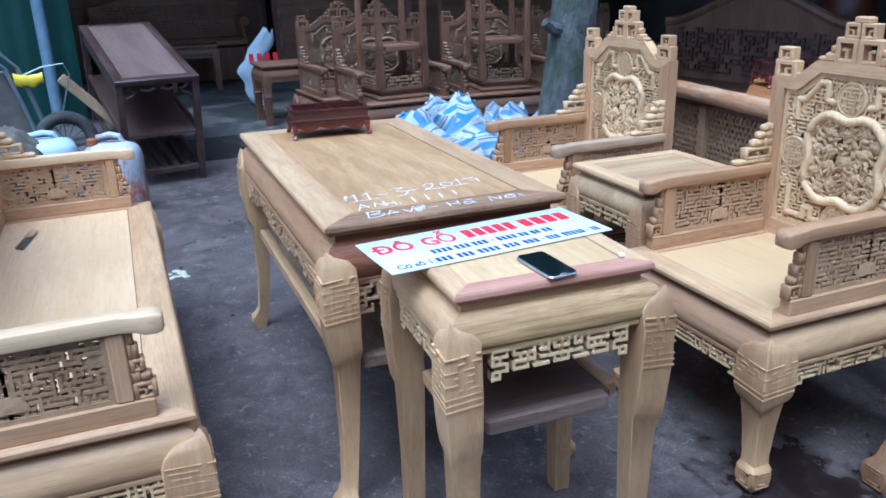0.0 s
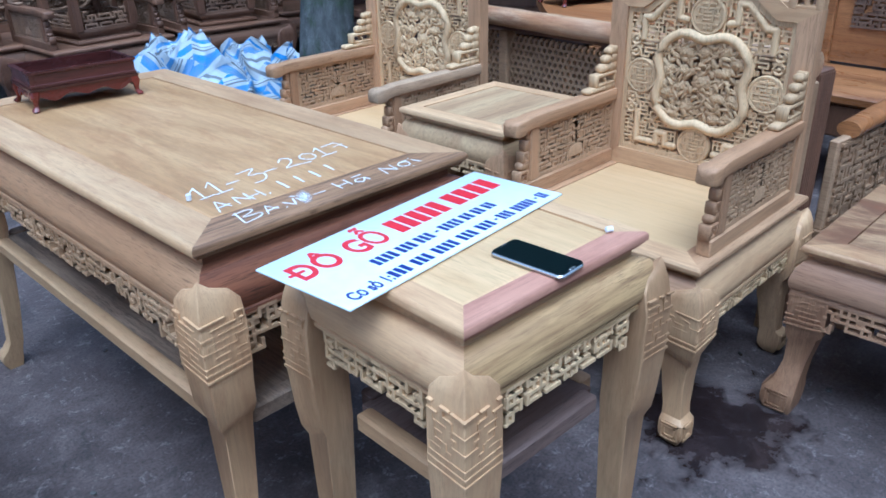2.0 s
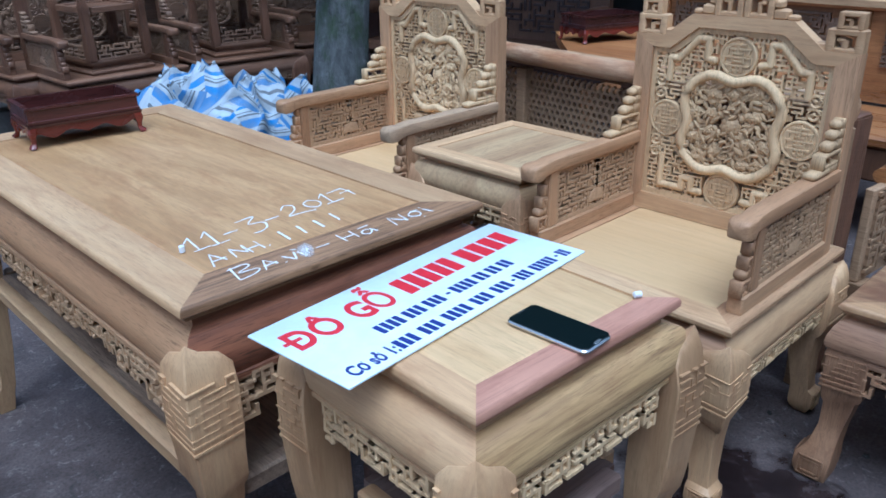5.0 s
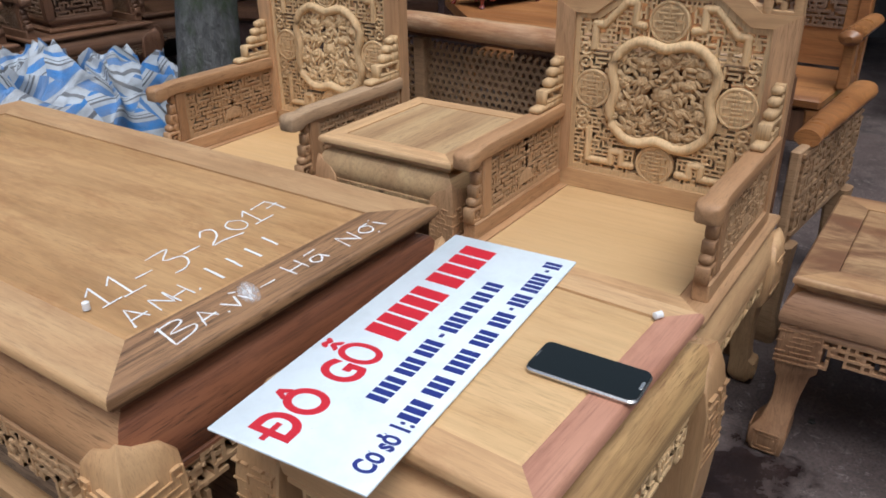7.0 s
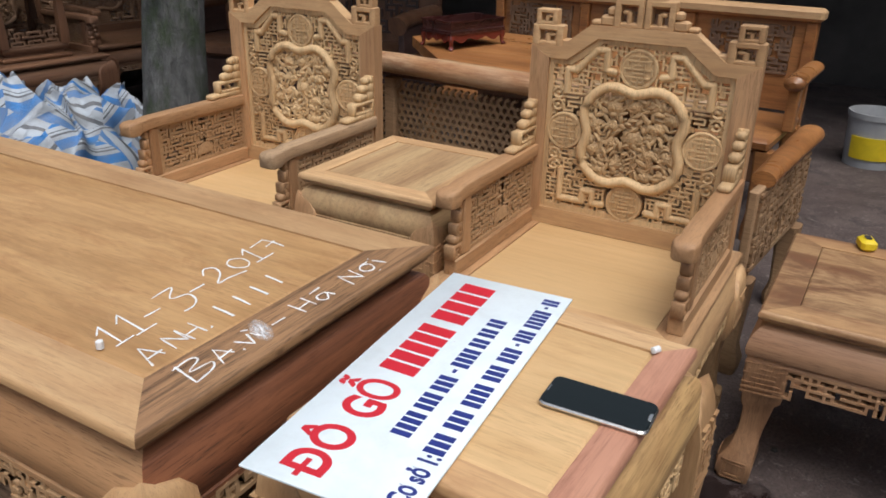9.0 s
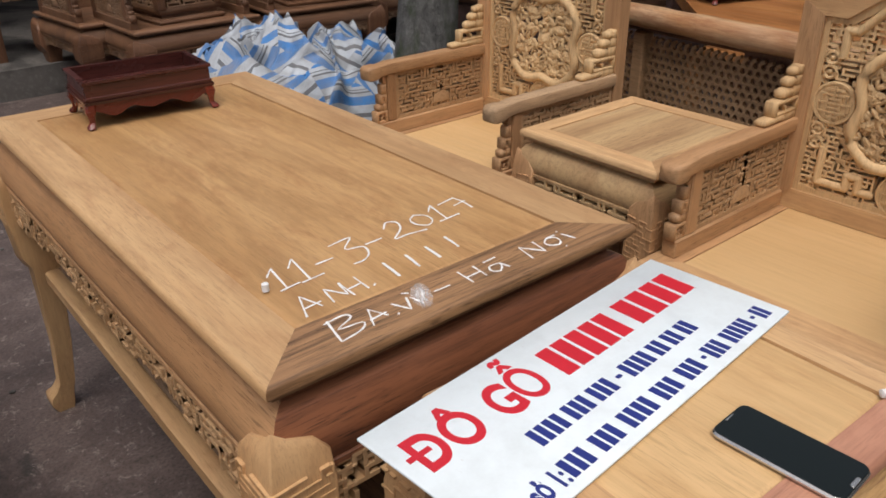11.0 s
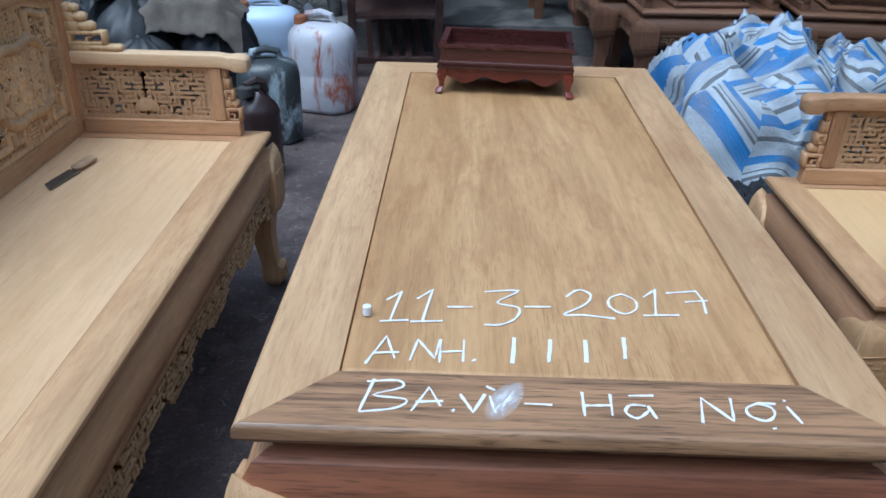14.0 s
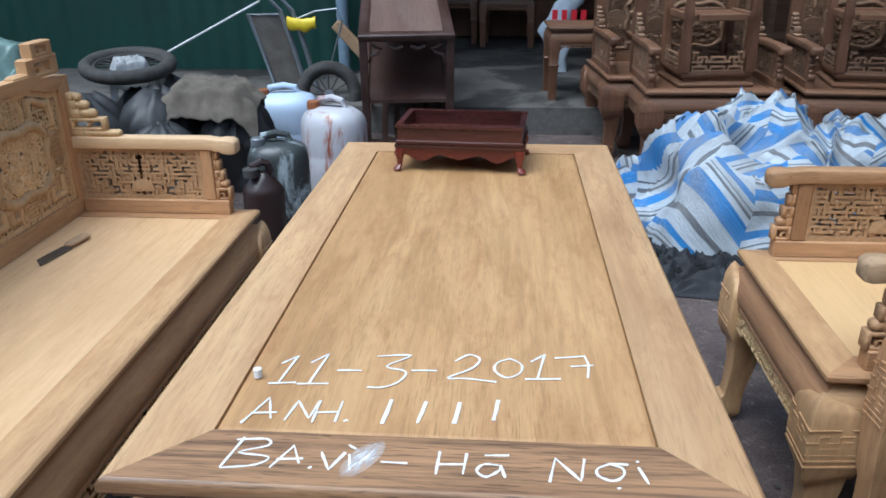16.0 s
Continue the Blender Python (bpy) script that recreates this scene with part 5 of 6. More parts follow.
for y in (-0.02, 1.60):
    ms = Mesh().loft([[(x, y + a * math.cos(t), z + b * math.sin(t)) for t in (2 * math.pi * k / 12 for k in range(12))] for x, a, b, z in ((-0.42, 0.014, 0.012, 0.632), (-0.40, 0.042, 0.030, 0.634), (-0.30, 0.040, 0.030, 0.640), (-0.013, 0.038, 0.028, 0.645))])
    part("armrest", ms, orange, lounge, "thick glossy orange armrest")
    part("arm_post", Mesh().rbox(-0.37, -0.31, y - 0.022, y + 0.022, 0.4305, 0.612, 0.006), orange, lounge)
    for x in (-0.52, -0.05):
        part("leg", Mesh().loft([oct_ring(h, h, z, h * 0.3, x, y + 0.04) for z, h in ((0.0, 0.034), (0.05, 0.036), (0.12, 0.026), (0.384, 0.036))]), orange, lounge)


# ---------------------------------------------------------------- tarpaulin heap and tree
def heap(name, humps, mat, label, place, seed=0.0, fold=1.0):
    """A sheet thrown in a heap: one skin over several humps, with long creased folds; each run of cloth between
    creases lies its own way, so its stripes turn there."""
    x0, x1 = min(h[0] - h[2] for h in humps), max(h[0] + h[2] for h in humps)
    y0, y1 = min(h[1] - h[3] for h in humps), max(h[1] + h[3] for h in humps)
    cx, cy, rx, ry = (x0 + x1) / 2, (y0 + y1) / 2, (x1 - x0) * 0.56, (y1 - y0) * 0.56
    rows, cols = 90, 190
    verts, faces = [], []
    peak = max(h[4] for h in humps)

    def crease(p):
        turn = 2.6 * noise.noise(p * 0.9 + Vector((5, 2, seed)))
        c, s = math.cos(turn), math.sin(turn)
        q = Vector((c * p.x + s * p.y, -s * p.x + c * p.y, p.z))
        a = 1 - abs(noise.noise(Vector((q.x * 1.5, q.y * 4.2, seed)))) * 2.2
        b = 1 - abs(noise.noise(Vector((q.x * 3.6, q.y * 9.5, seed + 7)))) * 2.2
        return 0.56 * a + 0.42 * b

    for i in range(rows + 1):
        f = i / rows
        for j in range(cols):
            t = 2 * math.pi * j / cols
            edge = 1 + 0.10 * noise.noise(Vector((2.2 * math.cos(t), 2.2 * math.sin(t), seed)))
            x, y = cx + rx * f * edge * math.cos(t), cy + ry * f * edge * math.sin(t)
            h = 0.0
            for hx, hy, hrx, hry, hh in (q[:5] for q in humps):
                d = ((x - hx) / (hrx * 1.1)) ** 2 + ((y - hy) / (hry * 1.1)) ** 2
                if d < 1:
                    h = max(h, hh * (1 - d ** 2.2) ** 0.5)
            p = Vector((x * 1.5, y * 1.5, seed)) * (0.5 / peak) ** 0.5
            k = crease(p)
            soft = min(1.0, h / (0.4 * peak)) if peak else 0
            z = h * (0.95 + 0.20 * noise.noise(p * 2.1)) * (1 - f ** 9) + fold * 0.38 * peak * (k - 0.40) * (0.25 + 0.75 * soft) * (1 - f ** 8)
            push = 0.22 * peak * fold * (1 - f ** 6)
            dx, dy = noise.noise(p * 3.4 + Vector((11, 0, 3 + 4 * z))), noise.noise(p * 3.4 + Vector((0, 13, 8 + 4 * z)))
            verts.append((x + push * dx, y + push * dy, max(0.004 + 0.01 * (1 - f), z)))
    for i in range(rows):
        for j in range(cols):
            a, b = i * cols, (i + 1) * cols
            faces.append((a + j, b + j, b + (j + 1) % cols, a + (j + 1) % cols))
    me = bpy.data.meshes.new(name)
    me.from_pydata(verts, [], faces)
    layer = me.uv_layers.new(name="weave")
    runs = {}
    rnd = random.Random(int(seed * 10) + 3)
    for poly in me.polygons:
        i, j = divmod(poly.index, cols)
        band = sum(i > rows * q for q in (0.22, 0.42, 0.60, 0.76))
        key = (band, int(((j / cols + 0.13 * band) % 1.0) * (3, 5, 7, 8, 9)[band]))
        if key not in runs:
            yaw, tilt = rnd.uniform(0, math.pi), rnd.uniform(0.1, 0.9)
            runs[key] = (Vector((math.cos(yaw) * math.cos(tilt), math.sin(yaw) * math.cos(tilt), math.sin(tilt))), rnd.random())
        along, shift = runs[key]
        across = along.cross(Vector((0.1, 0.3, 1))).normalized()
        for li in poly.loop_indices:
            v = me.vertices[me.loops[li].vertex_index].co
            layer.data[li].uv = (v.dot(along) * 4.6 + shift + 0.22 * noise.noise(v * 3.2), v.dot(across) * 3)
    me.polygons.foreach_set("use_smooth", [True] * len(me.polygons))
    me.set_sharp_from_angle(angle=radians(50))
    me.materials.append(mat)
    ob = tagged(new(name, me), label, "tarpaulin")
    ob.matrix_basis = place
    return ob


STRIPED = ((0.06, 0.20, 0.34, 0.28, 0.49, 0.3, 0.7), (-0.08, 0.02, 0.36, 0.31, 0.47, 1.9, 0.9), (0.10, -0.08, 0.26, 0.24, 0.41, 0.9, 0.5), (-0.14, -0.13, 0.25, 0.18, 0.35, 2.4, 0.7), (0.04, -0.20, 0.28, 0.13, 0.30, 0.2, 0.4),
           (0.34, 0.14, 0.22, 0.25, 0.45, 0.1, 0.2), (0.52, 0.02, 0.22, 0.24, 0.41, 0.7, 0.6), (-0.44, 0.08, 0.15, 0.20, 0.26, 1.2, 0.5), (0.30, -0.12, 0.25, 0.20, 0.32, 2.2, 0.6))
heap("tarpaulin", STRIPED, tarp_m, "crumpled blue, white and grey striped plastic tarpaulin heaped on the ground", pose(1.27, 2.42, 0), 1.3)
# Near-black heap added where the tarpaulin's foot lies in shade.
heap("plastic_sheet", ((-0.10, -0.18, 0.34, 0.18, 0.07, 0.4, 0.5), (0.16, -0.22, 0.30, 0.16, 0.06, 1.4, 0.3), (-0.36, -0.10, 0.18, 0.18, 0.06, 2.0, 0.6)), plain("tarp_foot_shade", (0.016, 0.017, 0.020), 0.8, 0, -0.9, 12, 0.5), "dark heap added for the shaded foot of the striped tarpaulin", pose(1.20, 2.27, 0), 4.0, 2.2)
tree = thing("tree", "grey tree trunk with patches of green moss, crown out of view", "tree", pose(1.53, 1.72, 0))
ms, rings = Mesh(), []
for k in range(46):
    z = k * 0.09
    r = 0.120 - 0.011 * z + 0.05 * math.exp(-z * 4)
    rings.append([(r * (1 + 0.10 * noise.noise(Vector((math.cos(t), math.sin(t), z * 1.6)) * 1.6)) * math.cos(t) + 0.13 * z - 0.03, r * (1 + 0.10 * noise.noise(Vector((math.cos(t), math.sin(t), z * 1.6)) * 1.6)) * math.sin(t) + 0.01 * z, z) for t in (2 * math.pi * i / 22 for i in range(22))])
part("trunk", ms.loft(rings), bark_m, tree, "grey mossy bark", 80)
part("branch_stub", Mesh().tube([(0.02, -0.02, 0.98), (-0.05, -0.05, 1.0), (-0.09, -0.06, 1.03)], [0.035, 0.028, 0.022], 8), bark_m, tree)

# ---------------------------------------------------------------- dark console leaning on the terrace
console = thing("console_table", "dusty dark umber console table propped on the step", "table", pose(-0.246, 3.615, 0.0, 11, 0, 7.9))
hx, hy, hh = 0.2515, 0.711, 0.71
console_top = Mesh().loft([oct_ring(hx - a, hy - a, z, 0.003, 0, hy) for a, z in ((0.004, hh - 0.03), (0, hh - 0.024), (0, hh - 0.004), (0.004, hh), (0.05, hh), (0.053, hh - 0.003), (0.09, hh - 0.003))])
part("tabletop", console_top, umber, console, "dusty dark top with inset panel")
part("top_panel", Mesh().box(-hx + 0.06, hx - 0.06, 0.06, 2 * hy - 0.06, hh - 0.0028, hh + 0.0008), wood("faded_red_brown_board", (0.17, 0.108, 0.088), (0.13, 0.08, 0.066), (0.085, 0.05, 0.042), "y", 0.5, dust=(0.21, 0.165, 0.145)), console)
for sx in (-1, 1):
    for y in (0.02, 2 * hy - 0.06):
        part("leg", Mesh().rbox(sx * (hx - 0.022) - 0.021, sx * (hx - 0.022) + 0.021, y, y + 0.042, 0.0, hh - 0.0305, 0.003), umber, console)
    part("side_apron", Mesh().box(sx * (hx - 0.02) - 0.008, sx * (hx - 0.02) + 0.008, 0.062, 2 * hy - 0.06, hh - 0.11, hh - 0.031), umber, console)
    part("low_rail", Mesh().box(sx * (hx - 0.022) - 0.012, sx * (hx - 0.022) + 0.012, 0.062, 2 * hy - 0.06, 0.07, 0.10), umber, console)
    part("shelf_rail", Mesh().box(sx * (hx - 0.022) - 0.012, sx * (hx - 0.022) + 0.012, 0.062, 2 * hy - 0.06, 0.32, 0.36), umber, console)
ms = Mesh().box(-hx + 0.044, hx - 0.044, 0.03, 0.045, hh - 0.045, hh - 0.031)
for s in (-1, 1):
    ms.tube([(s * (hx - 0.05), 0.037, hh - 0.16), (s * (hx - 0.06), 0.037, hh - 0.12), (s * (hx - 0.10), 0.037, hh - 0.105), (s * (hx - 0.12), 0.037, hh - 0.085), (s * (hx - 0.09), 0.037, hh - 0.075), (s * (hx - 0.07), 0.037, hh - 0.06)], 0.009, 6)
    ms.tube([(s * 0.02, 0.037, hh - 0.07), (s * 0.06, 0.037, hh - 0.085), (s * 0.10, 0.037, hh - 0.07)], 0.009, 6)
part("carved_apron", ms, umber, console)
part("shelf", Mesh().box(-hx + 0.035, hx - 0.035, 0.03, 2 * hy - 0.03, 0.325, 0.345), umber, console)
part("low_rail", Mesh().box(-hx + 0.044, hx - 0.044, 0.03, 0.055, 0.07, 0.10), umber, console)
for k in range(5):
    part("slat", Mesh().box(-0.15 + 0.07 * k, -0.115 + 0.07 * k, 0.05, 2 * hy - 0.06, 0.085, 0.097), umber, console)

# ---------------------------------------------------------------- brown furniture stacked in the shed
brown_chair = armchair("dusty dark brown carved armchair stored in the yard", pose(1.32, 3.62, 0, 0, 0, 2) @ Matrix.Diagonal((1.2, 1.1, 0.96, 1)), BROWN, 111, "stored brown armchairs")
for x, y, r in ((2.12, 3.60, -4), (1.16, 4.02, 5), (2.95, 3.75, -8)):
    copy_thing(brown_chair, pose(x, y, 0.0, 0, 0, r))
SLIM_LEG = [(0.66, 0.022, 0.004), (0.60, 0.024, 0.0), (0.50, 0.020, 0.004), (0.40, 0.018, 0.006), (0.385, 0.022, 0.002), (0.36, 0.018, 0.006), (0.0, 0.016, 0.008)]
DARK = dict(rails={"n": brown_x}, panel=brown_x, waist={"n": brown}, aprons={"n": brown_x}, carve=dusty, leg=brown, shelf=brown_x, shelf_x=brown_x)
upturned = table("brown wooden stand stacked upside down on a chair", pose(1.32, 3.58, 0.4535 + 0.7345, 180, 0, 6), 0.19, 0.19, 0.733, 0.06, DARK, 121, SLIM_LEG, None, (0.692, 0.655, (0.026, 0.010, 0.014)), 0.565, 0.020, (0.40, 0.030), name="side_stand", category="stand", group="upturned stands")
copy_thing(upturned, pose(2.12, 3.56, 0.4535 + 0.7345, 180, 0, -8))
upright = table("brown square wooden stand with drawer box standing on the terrace", pose(0.80, 4.62, 0.17, 0, 0, 3), 0.255, 0.20, 0.46, 0.05, DARK, 131, [(z * 0.58, h * 1.55, s) for z, h, s in SLIM_LEG], None, (0.42, 0.35, (0.02, 0.004, 0.012)), 0.32, 0.014, None, name="side_stand", category="stand", group="stored stands")
copy_thing(upright, pose(0.30, 7.0, 0.17, 0, 0, -4))
copy_thing(upright, pose(-0.25, 7.2, 0.17, 0, 0, 2))


def screen(label, m, w, h, seed):
    """A standing carved panel: frame, raised fields and fretwork."""
    t = thing("carved_screen", label, "screen", m, "stored carved panels")
    part("frame", Mesh().strip([(-w, 0), (w, 0), (w, h), (-w, h), (-w, 0)], [(-w + 0.05, 0.06), (w - 0.05, 0.06), (w - 0.05, h - 0.05), (-w + 0.05, h - 0.05), (-w + 0.05, 0.06)], -0.02, 0.02), brown, t)
    part("panel", Mesh().box(-w + 0.051, w - 0.051, 0.0, 0.012, 0.061, h - 0.051), dusty, t)
    ms = fret(Mesh(), -w + 0.08, w - 0.08, h * 0.55, h - 0.09, 0.03, 0.012, -0.012, 0.001, seed)
    part("fretwork", ms, dusty, t)
    for k in range(3):
        c = -w + 0.05 + (2 * w - 0.1) * (k + 0.5) / 3
        half = (2 * w - 0.1) / 6 - 0.03
        part("raised_field", Mesh().rbox(c - half, c + half, -0.010, 0.001, 0.12, h * 0.5, 0.008), brown_x, t)
    return t


for x, y, w, h, r, z in ((-0.9, 8.3, 0.7, 1.9, 5, 0.17), (0.6, 8.5, 0.75, 1.7, -3, 0.17), (1.75, 7.2, 0.55, 1.5, 4, 0.17), (2.9, 7.0, 0.6, 1.7, -5, 0.17), (4.2, 6.8, 0.65, 1.8, -10, 0.17)):
    screen("tall dusty brown carved wooden panel stored in the shed", pose(x, y, z, -4, 0, r), w, h, int(x * 10) + 200)


def settee(label, m, seed, mats):
    """A heavy settee with a scrolled arched back and thick arms."""
    t = thing("settee", label, "settee", m, "stored settees")
    part("seat", Mesh().rbox(-0.8, 0.8, -0.30, 0.30, 0.38, 0.46, 0.02), mats[0], t)
    part("base", Mesh().rbox(-0.77, 0.77, -0.27, 0.27, 0.0, 0.379, 0.02), mats[1], t)
    n = 24
    top = [(-0.8 + 1.6 * k / n, 0.86 + 0.22 * math.sin(math.pi * k / n) ** 2) for k in range(n + 1)]
    part("backrest", Mesh().strip(top, [(u, 0.461) for u, _ in top], 0.24, 0.29), mats[0], t)
    part("crest_roll", Mesh().tube([(u, 0.255, z) for u, z in top], 0.035, 8), mats[2], t)
    for s in (-1, 1):
        part("armrest", Mesh().tube([(s * 0.77, -0.33, 0.64), (s * 0.77, -0.25, 0.66), (s * 0.77, 0.27, 0.66)], [0.055, 0.045, 0.045], 10), mats[2], t)
        part("arm_panel", Mesh().rbox(s * 0.77 - 0.02, s * 0.77 + 0.02, -0.27, 0.24, 0.461, 0.63, 0.005), mats[1], t)
    ms = fret(Mesh(), -0.66, 0.66, 0.52, 0.82, 0.035, 0.014, 0.226, 0.241, seed)
    part("back_carving", ms, mats[1], t)
    return t


settee("dark brown wooden settee stored in shadow", pose(3.4, 2.6, 0, 0, 0, -80), 301, (brown, umber, brown))
settee("pale brown arched wooden settee in the shed", pose(0.15, 7.75, 0.17, 0, 0, 0), 302, (dusty, brown, brown_x))

# ---------------------------------------------------------------- clutter by the green fence
wall = Mesh()
pts = []
for k in range(121):
    x = -5.2 + k * 0.0372
    pts.append((x, 0.0 if k % 4 in (0, 1) else 0.012))
wall.loft([[(x, 5.55 - d, z) for x, d in pts] + [(x, 5.62, z) for x, d in reversed(pts)] for z in (0.0, 2.9)])
setting("wall_fence", wall, green_m, "dark green painted corrugated sheet fence", 20)


def jug(label, m, w, d, h, mat, cap, group="plastic canisters"):
    """A blow-moulded canister: rounded body, shoulders, handle and cap."""
    t = thing("canister", label, "canister", m, group)
    ribs = 0.035 if w < 0.1 else 0.0
    rings = [oct_ring(w * a, d * a, z * h, min(w, d) * 0.5) for a, z in ([(0.9, 0.0)] + [(1.0 - ribs * (k % 2), 0.03 + 0.05 * k) for k in range(15)] + [(0.9, 0.80), (0.55, 0.90), (0.4, 0.96)] if ribs else ()) or ((0.86, 0.0), (0.97, 0.02), (1.0, 0.06), (1.0, 0.40), (0.99, 0.42), (1.0, 0.44), (1.0, 0.74), (0.97, 0.82), (0.90, 0.88), (0.76, 0.93), (0.55, 0.955), (0.4, 0.96))]
    part("body", Mesh().loft(rings), mat, t, "", 60)
    part("handle", Mesh().tube([(-w * 0.55, 0, h * 0.90), (-w * 0.45, 0, h * 1.03), (0, 0, h * 1.06), (w * 0.35, 0, h * 1.03), (w * 0.45, 0, h * 0.93)], 0.016, 8), mat, t)
    part("cap", Mesh().lathe([(0.030, h * 0.93), (0.030, h * 1.01), (0.026, h * 1.02)], 14, -w * 0.62, -d * 0.2), cap, t)
    return t


rust_m = plain("rusty_orange_lid", (0.28, 0.10, 0.035), 0.8)
jug("milky blue-white plastic canister with a rusty cap", pose(-0.93, 3.60, 0, 0, 0, 5), 0.178, 0.13, 0.39, jug_white, rust_m)
jug("rust-streaked white plastic canister on the ground", pose(-0.545, 3.07, 0, 0, 0, -15), 0.150, 0.12, 0.43, jug_rust, rust_m)
jug("paint-spattered dark grey plastic canister on the ground", pose(-0.70, 2.62, 0, 0, 0, 12), 0.130, 0.10, 0.37, jug_teal, steel_m)
jug("dark brown ribbed plastic canister beside the bench", pose(-0.645, 2.20, 0, 0, 0, 35), 0.075, 0.065, 0.36, jug_dark, rubber_m)


grime_m = plain("grimy_dark_steel", (0.075, 0.072, 0.068), 0.6, 0.4, 0.4)


def wheel(name, label, m, R, r, spokes, group=""):
    t = thing(name, label, "wheel", m, group)
    ring = [(R * math.cos(2 * math.pi * k / 40), R * math.sin(2 * math.pi * k / 40), 0) for k in range(40)]
    part("tyre", Mesh().tube(ring, r, 10, True), rubber_m, t, "dusty black rubber tyre")
    part("rim", Mesh().tube([(x * 0.82, y * 0.82, 0) for x, y, _ in ring], r * 0.35, 6, True), grime_m, t)
    part("hub", Mesh().lathe([(0.025, -0.03), (0.03, 0.0), (0.025, 0.03)], 12), steel_m, t)
    ms = Mesh()
    for k in range(spokes):
        a = 2 * math.pi * k / spokes
        ms.tube([(0.025 * math.cos(a), 0.025 * math.sin(a), 0), (R * 0.82 * math.cos(a), R * 0.82 * math.sin(a), 0)], 0.004, 5)
    part("spokes", ms, grime_m, t)
    return t


def sack(label, m, rx, ry, h, mat, seed):
    """A slumped full sack with a gathered top."""
    rings = []
    for i in range(21):
        f = i / 20
        q = (0.88 + 0.12 * math.sin(math.pi * f)) * max(0.06, 1 - f ** 5) ** 0.5
        ring = []
        for t in (2 * math.pi * k / 44 for k in range(44)):
            c, n = math.cos(t), math.sin(t)
            bump = 0.16 * noise.noise(Vector((2 * c, 2 * n, f * 3 + seed))) + 0.16 * (0.5 - abs(noise.noise(Vector((3.2 * c, 3.2 * n, f * 2.2 + 3 * seed)))) * 2) + 0.05 * noise.noise(Vector((8 * c, 8 * n, f * 7 + seed)))
            ring.append((rx * q * c * (1 + bump), ry * q * n * (1 + bump), h * f * (1 + 0.10 * f * noise.noise(Vector((2 * c, 2 * n, seed + 5))))))
        rings.append(ring)
    return solid("sack", Mesh().loft(rings), mat, label, "sack", m, "full sacks", angle=70)


for x, y, rx, ry, h, s in ((-1.06, 3.12, 0.20, 0.17, 0.46, 1), (-1.40, 3.02, 0.21, 0.19, 0.49, 2), (-1.72, 2.95, 0.22, 0.2, 0.48, 3), (-1.25, 2.70, 0.18, 0.16, 0.40, 4), (-1.55, 3.4, 0.24, 0.2, 0.51, 5), (-2.1, 3.0, 0.24, 0.2, 0.55, 6)):
    sack("black plastic sack full of scraps by the fence", pose(x, y, 0, 0, 0, s * 40), rx, ry, h, blackbag_m, s)
wheel("motorcycle_wheel", "old motorcycle wheel lying flat on black sacks", pose(-1.67, 3.34, 0.560, 8, 3, 0), 0.208, 0.036, 18)

def cloth(label, m, w, d, mat, seed, name="sackcloth"):
    n, verts, faces = 26, [], []
    for top in (0.006, 0.0):
        for i in range(n):
            for j in range(n):
                u, v = i / (n - 1) * 2 - 1, j / (n - 1) * 2 - 1
                p = Vector((u * 1.7, v * 1.7, seed))
                verts.append((u * w * (1 + 0.15 * noise.noise(p)), v * d * (1 + 0.15 * noise.noise(p + Vector((4, 4, 4)))), 0.045 * (1 - abs(noise.noise(p * 2.2))) + 0.012 * noise.noise(p * 6) - 0.22 * max(0, abs(u) - 0.6) - 0.30 * max(0, abs(v) - 0.6) + top))
    for i in range(n - 1):
        for j in range(n - 1):
            a, q = i * n + j, n * n
            faces += [(a, a + n, a + n + 1, a + 1), (q + a, q + a + 1, q + a + n + 1, q + a + n)]
    me = bpy.data.meshes.new(name)
    me.from_pydata(verts, [], faces)
    me.polygons.foreach_set("use_smooth", [True] * len(me.polygons))
    me.materials.append(mat)
    ob = tagged(new(name, me), label, "cloth")
    ob.matrix_basis = m
    return ob


cloth("crumpled white plastic bag inside the wheel", pose(-1.64, 3.30, 0.555, 8, 0, 30), 0.12, 0.08, plain("grubby_white_film", (0.38, 0.39, 0.40), 0.4, 0, 0.5, 20, 0.4), 6.0, "crumpled_bag")
cloth("dusty brown sackcloth draped over black sacks", pose(-1.16, 3.12, 0.475, 4, 3, 10), 0.24, 0.22, sackcloth_m, 2.0)

# wheelbarrow standing on its nose against the fence
barrow = thing("wheelbarrow", "rusty wheelbarrow tipped up against the green fence", "wheelbarrow", pose(-1.20, 4.5, 0, 0, 0, 6))
rust_tray = plain("grey_rusted_tray", (0.17, 0.15, 0.13), 0.7, 0.3, 0.5, 12)
ms = Mesh().loft([[(x0, y, z) for x0, z in ((-0.03, 0.20), (0.16, 0.22), (0.04, 0.70), (-0.18, 0.70))] for y in (0.0, 0.02)])
part("tray", ms, rust_tray, barrow, "worn grey metal tray")
part("tray_rim", Mesh().tube([(-0.03, 0, 0.20), (-0.18, 0, 0.70), (0.04, 0, 0.70), (0.16, 0, 0.22)], 0.014, 6, True), steel_m, barrow)
for dx in (0.0, 0.075):
    part("handle_tube", Mesh().tube([(-0.07 + dx, -0.06, 0.86), (0.04 + dx, -0.05, 0.72), (0.10 + dx, -0.03, 0.50), (0.17 + dx, -0.02, 0.20)], 0.016, 8), steel_m, barrow)
ms = Mesh()
rings = []
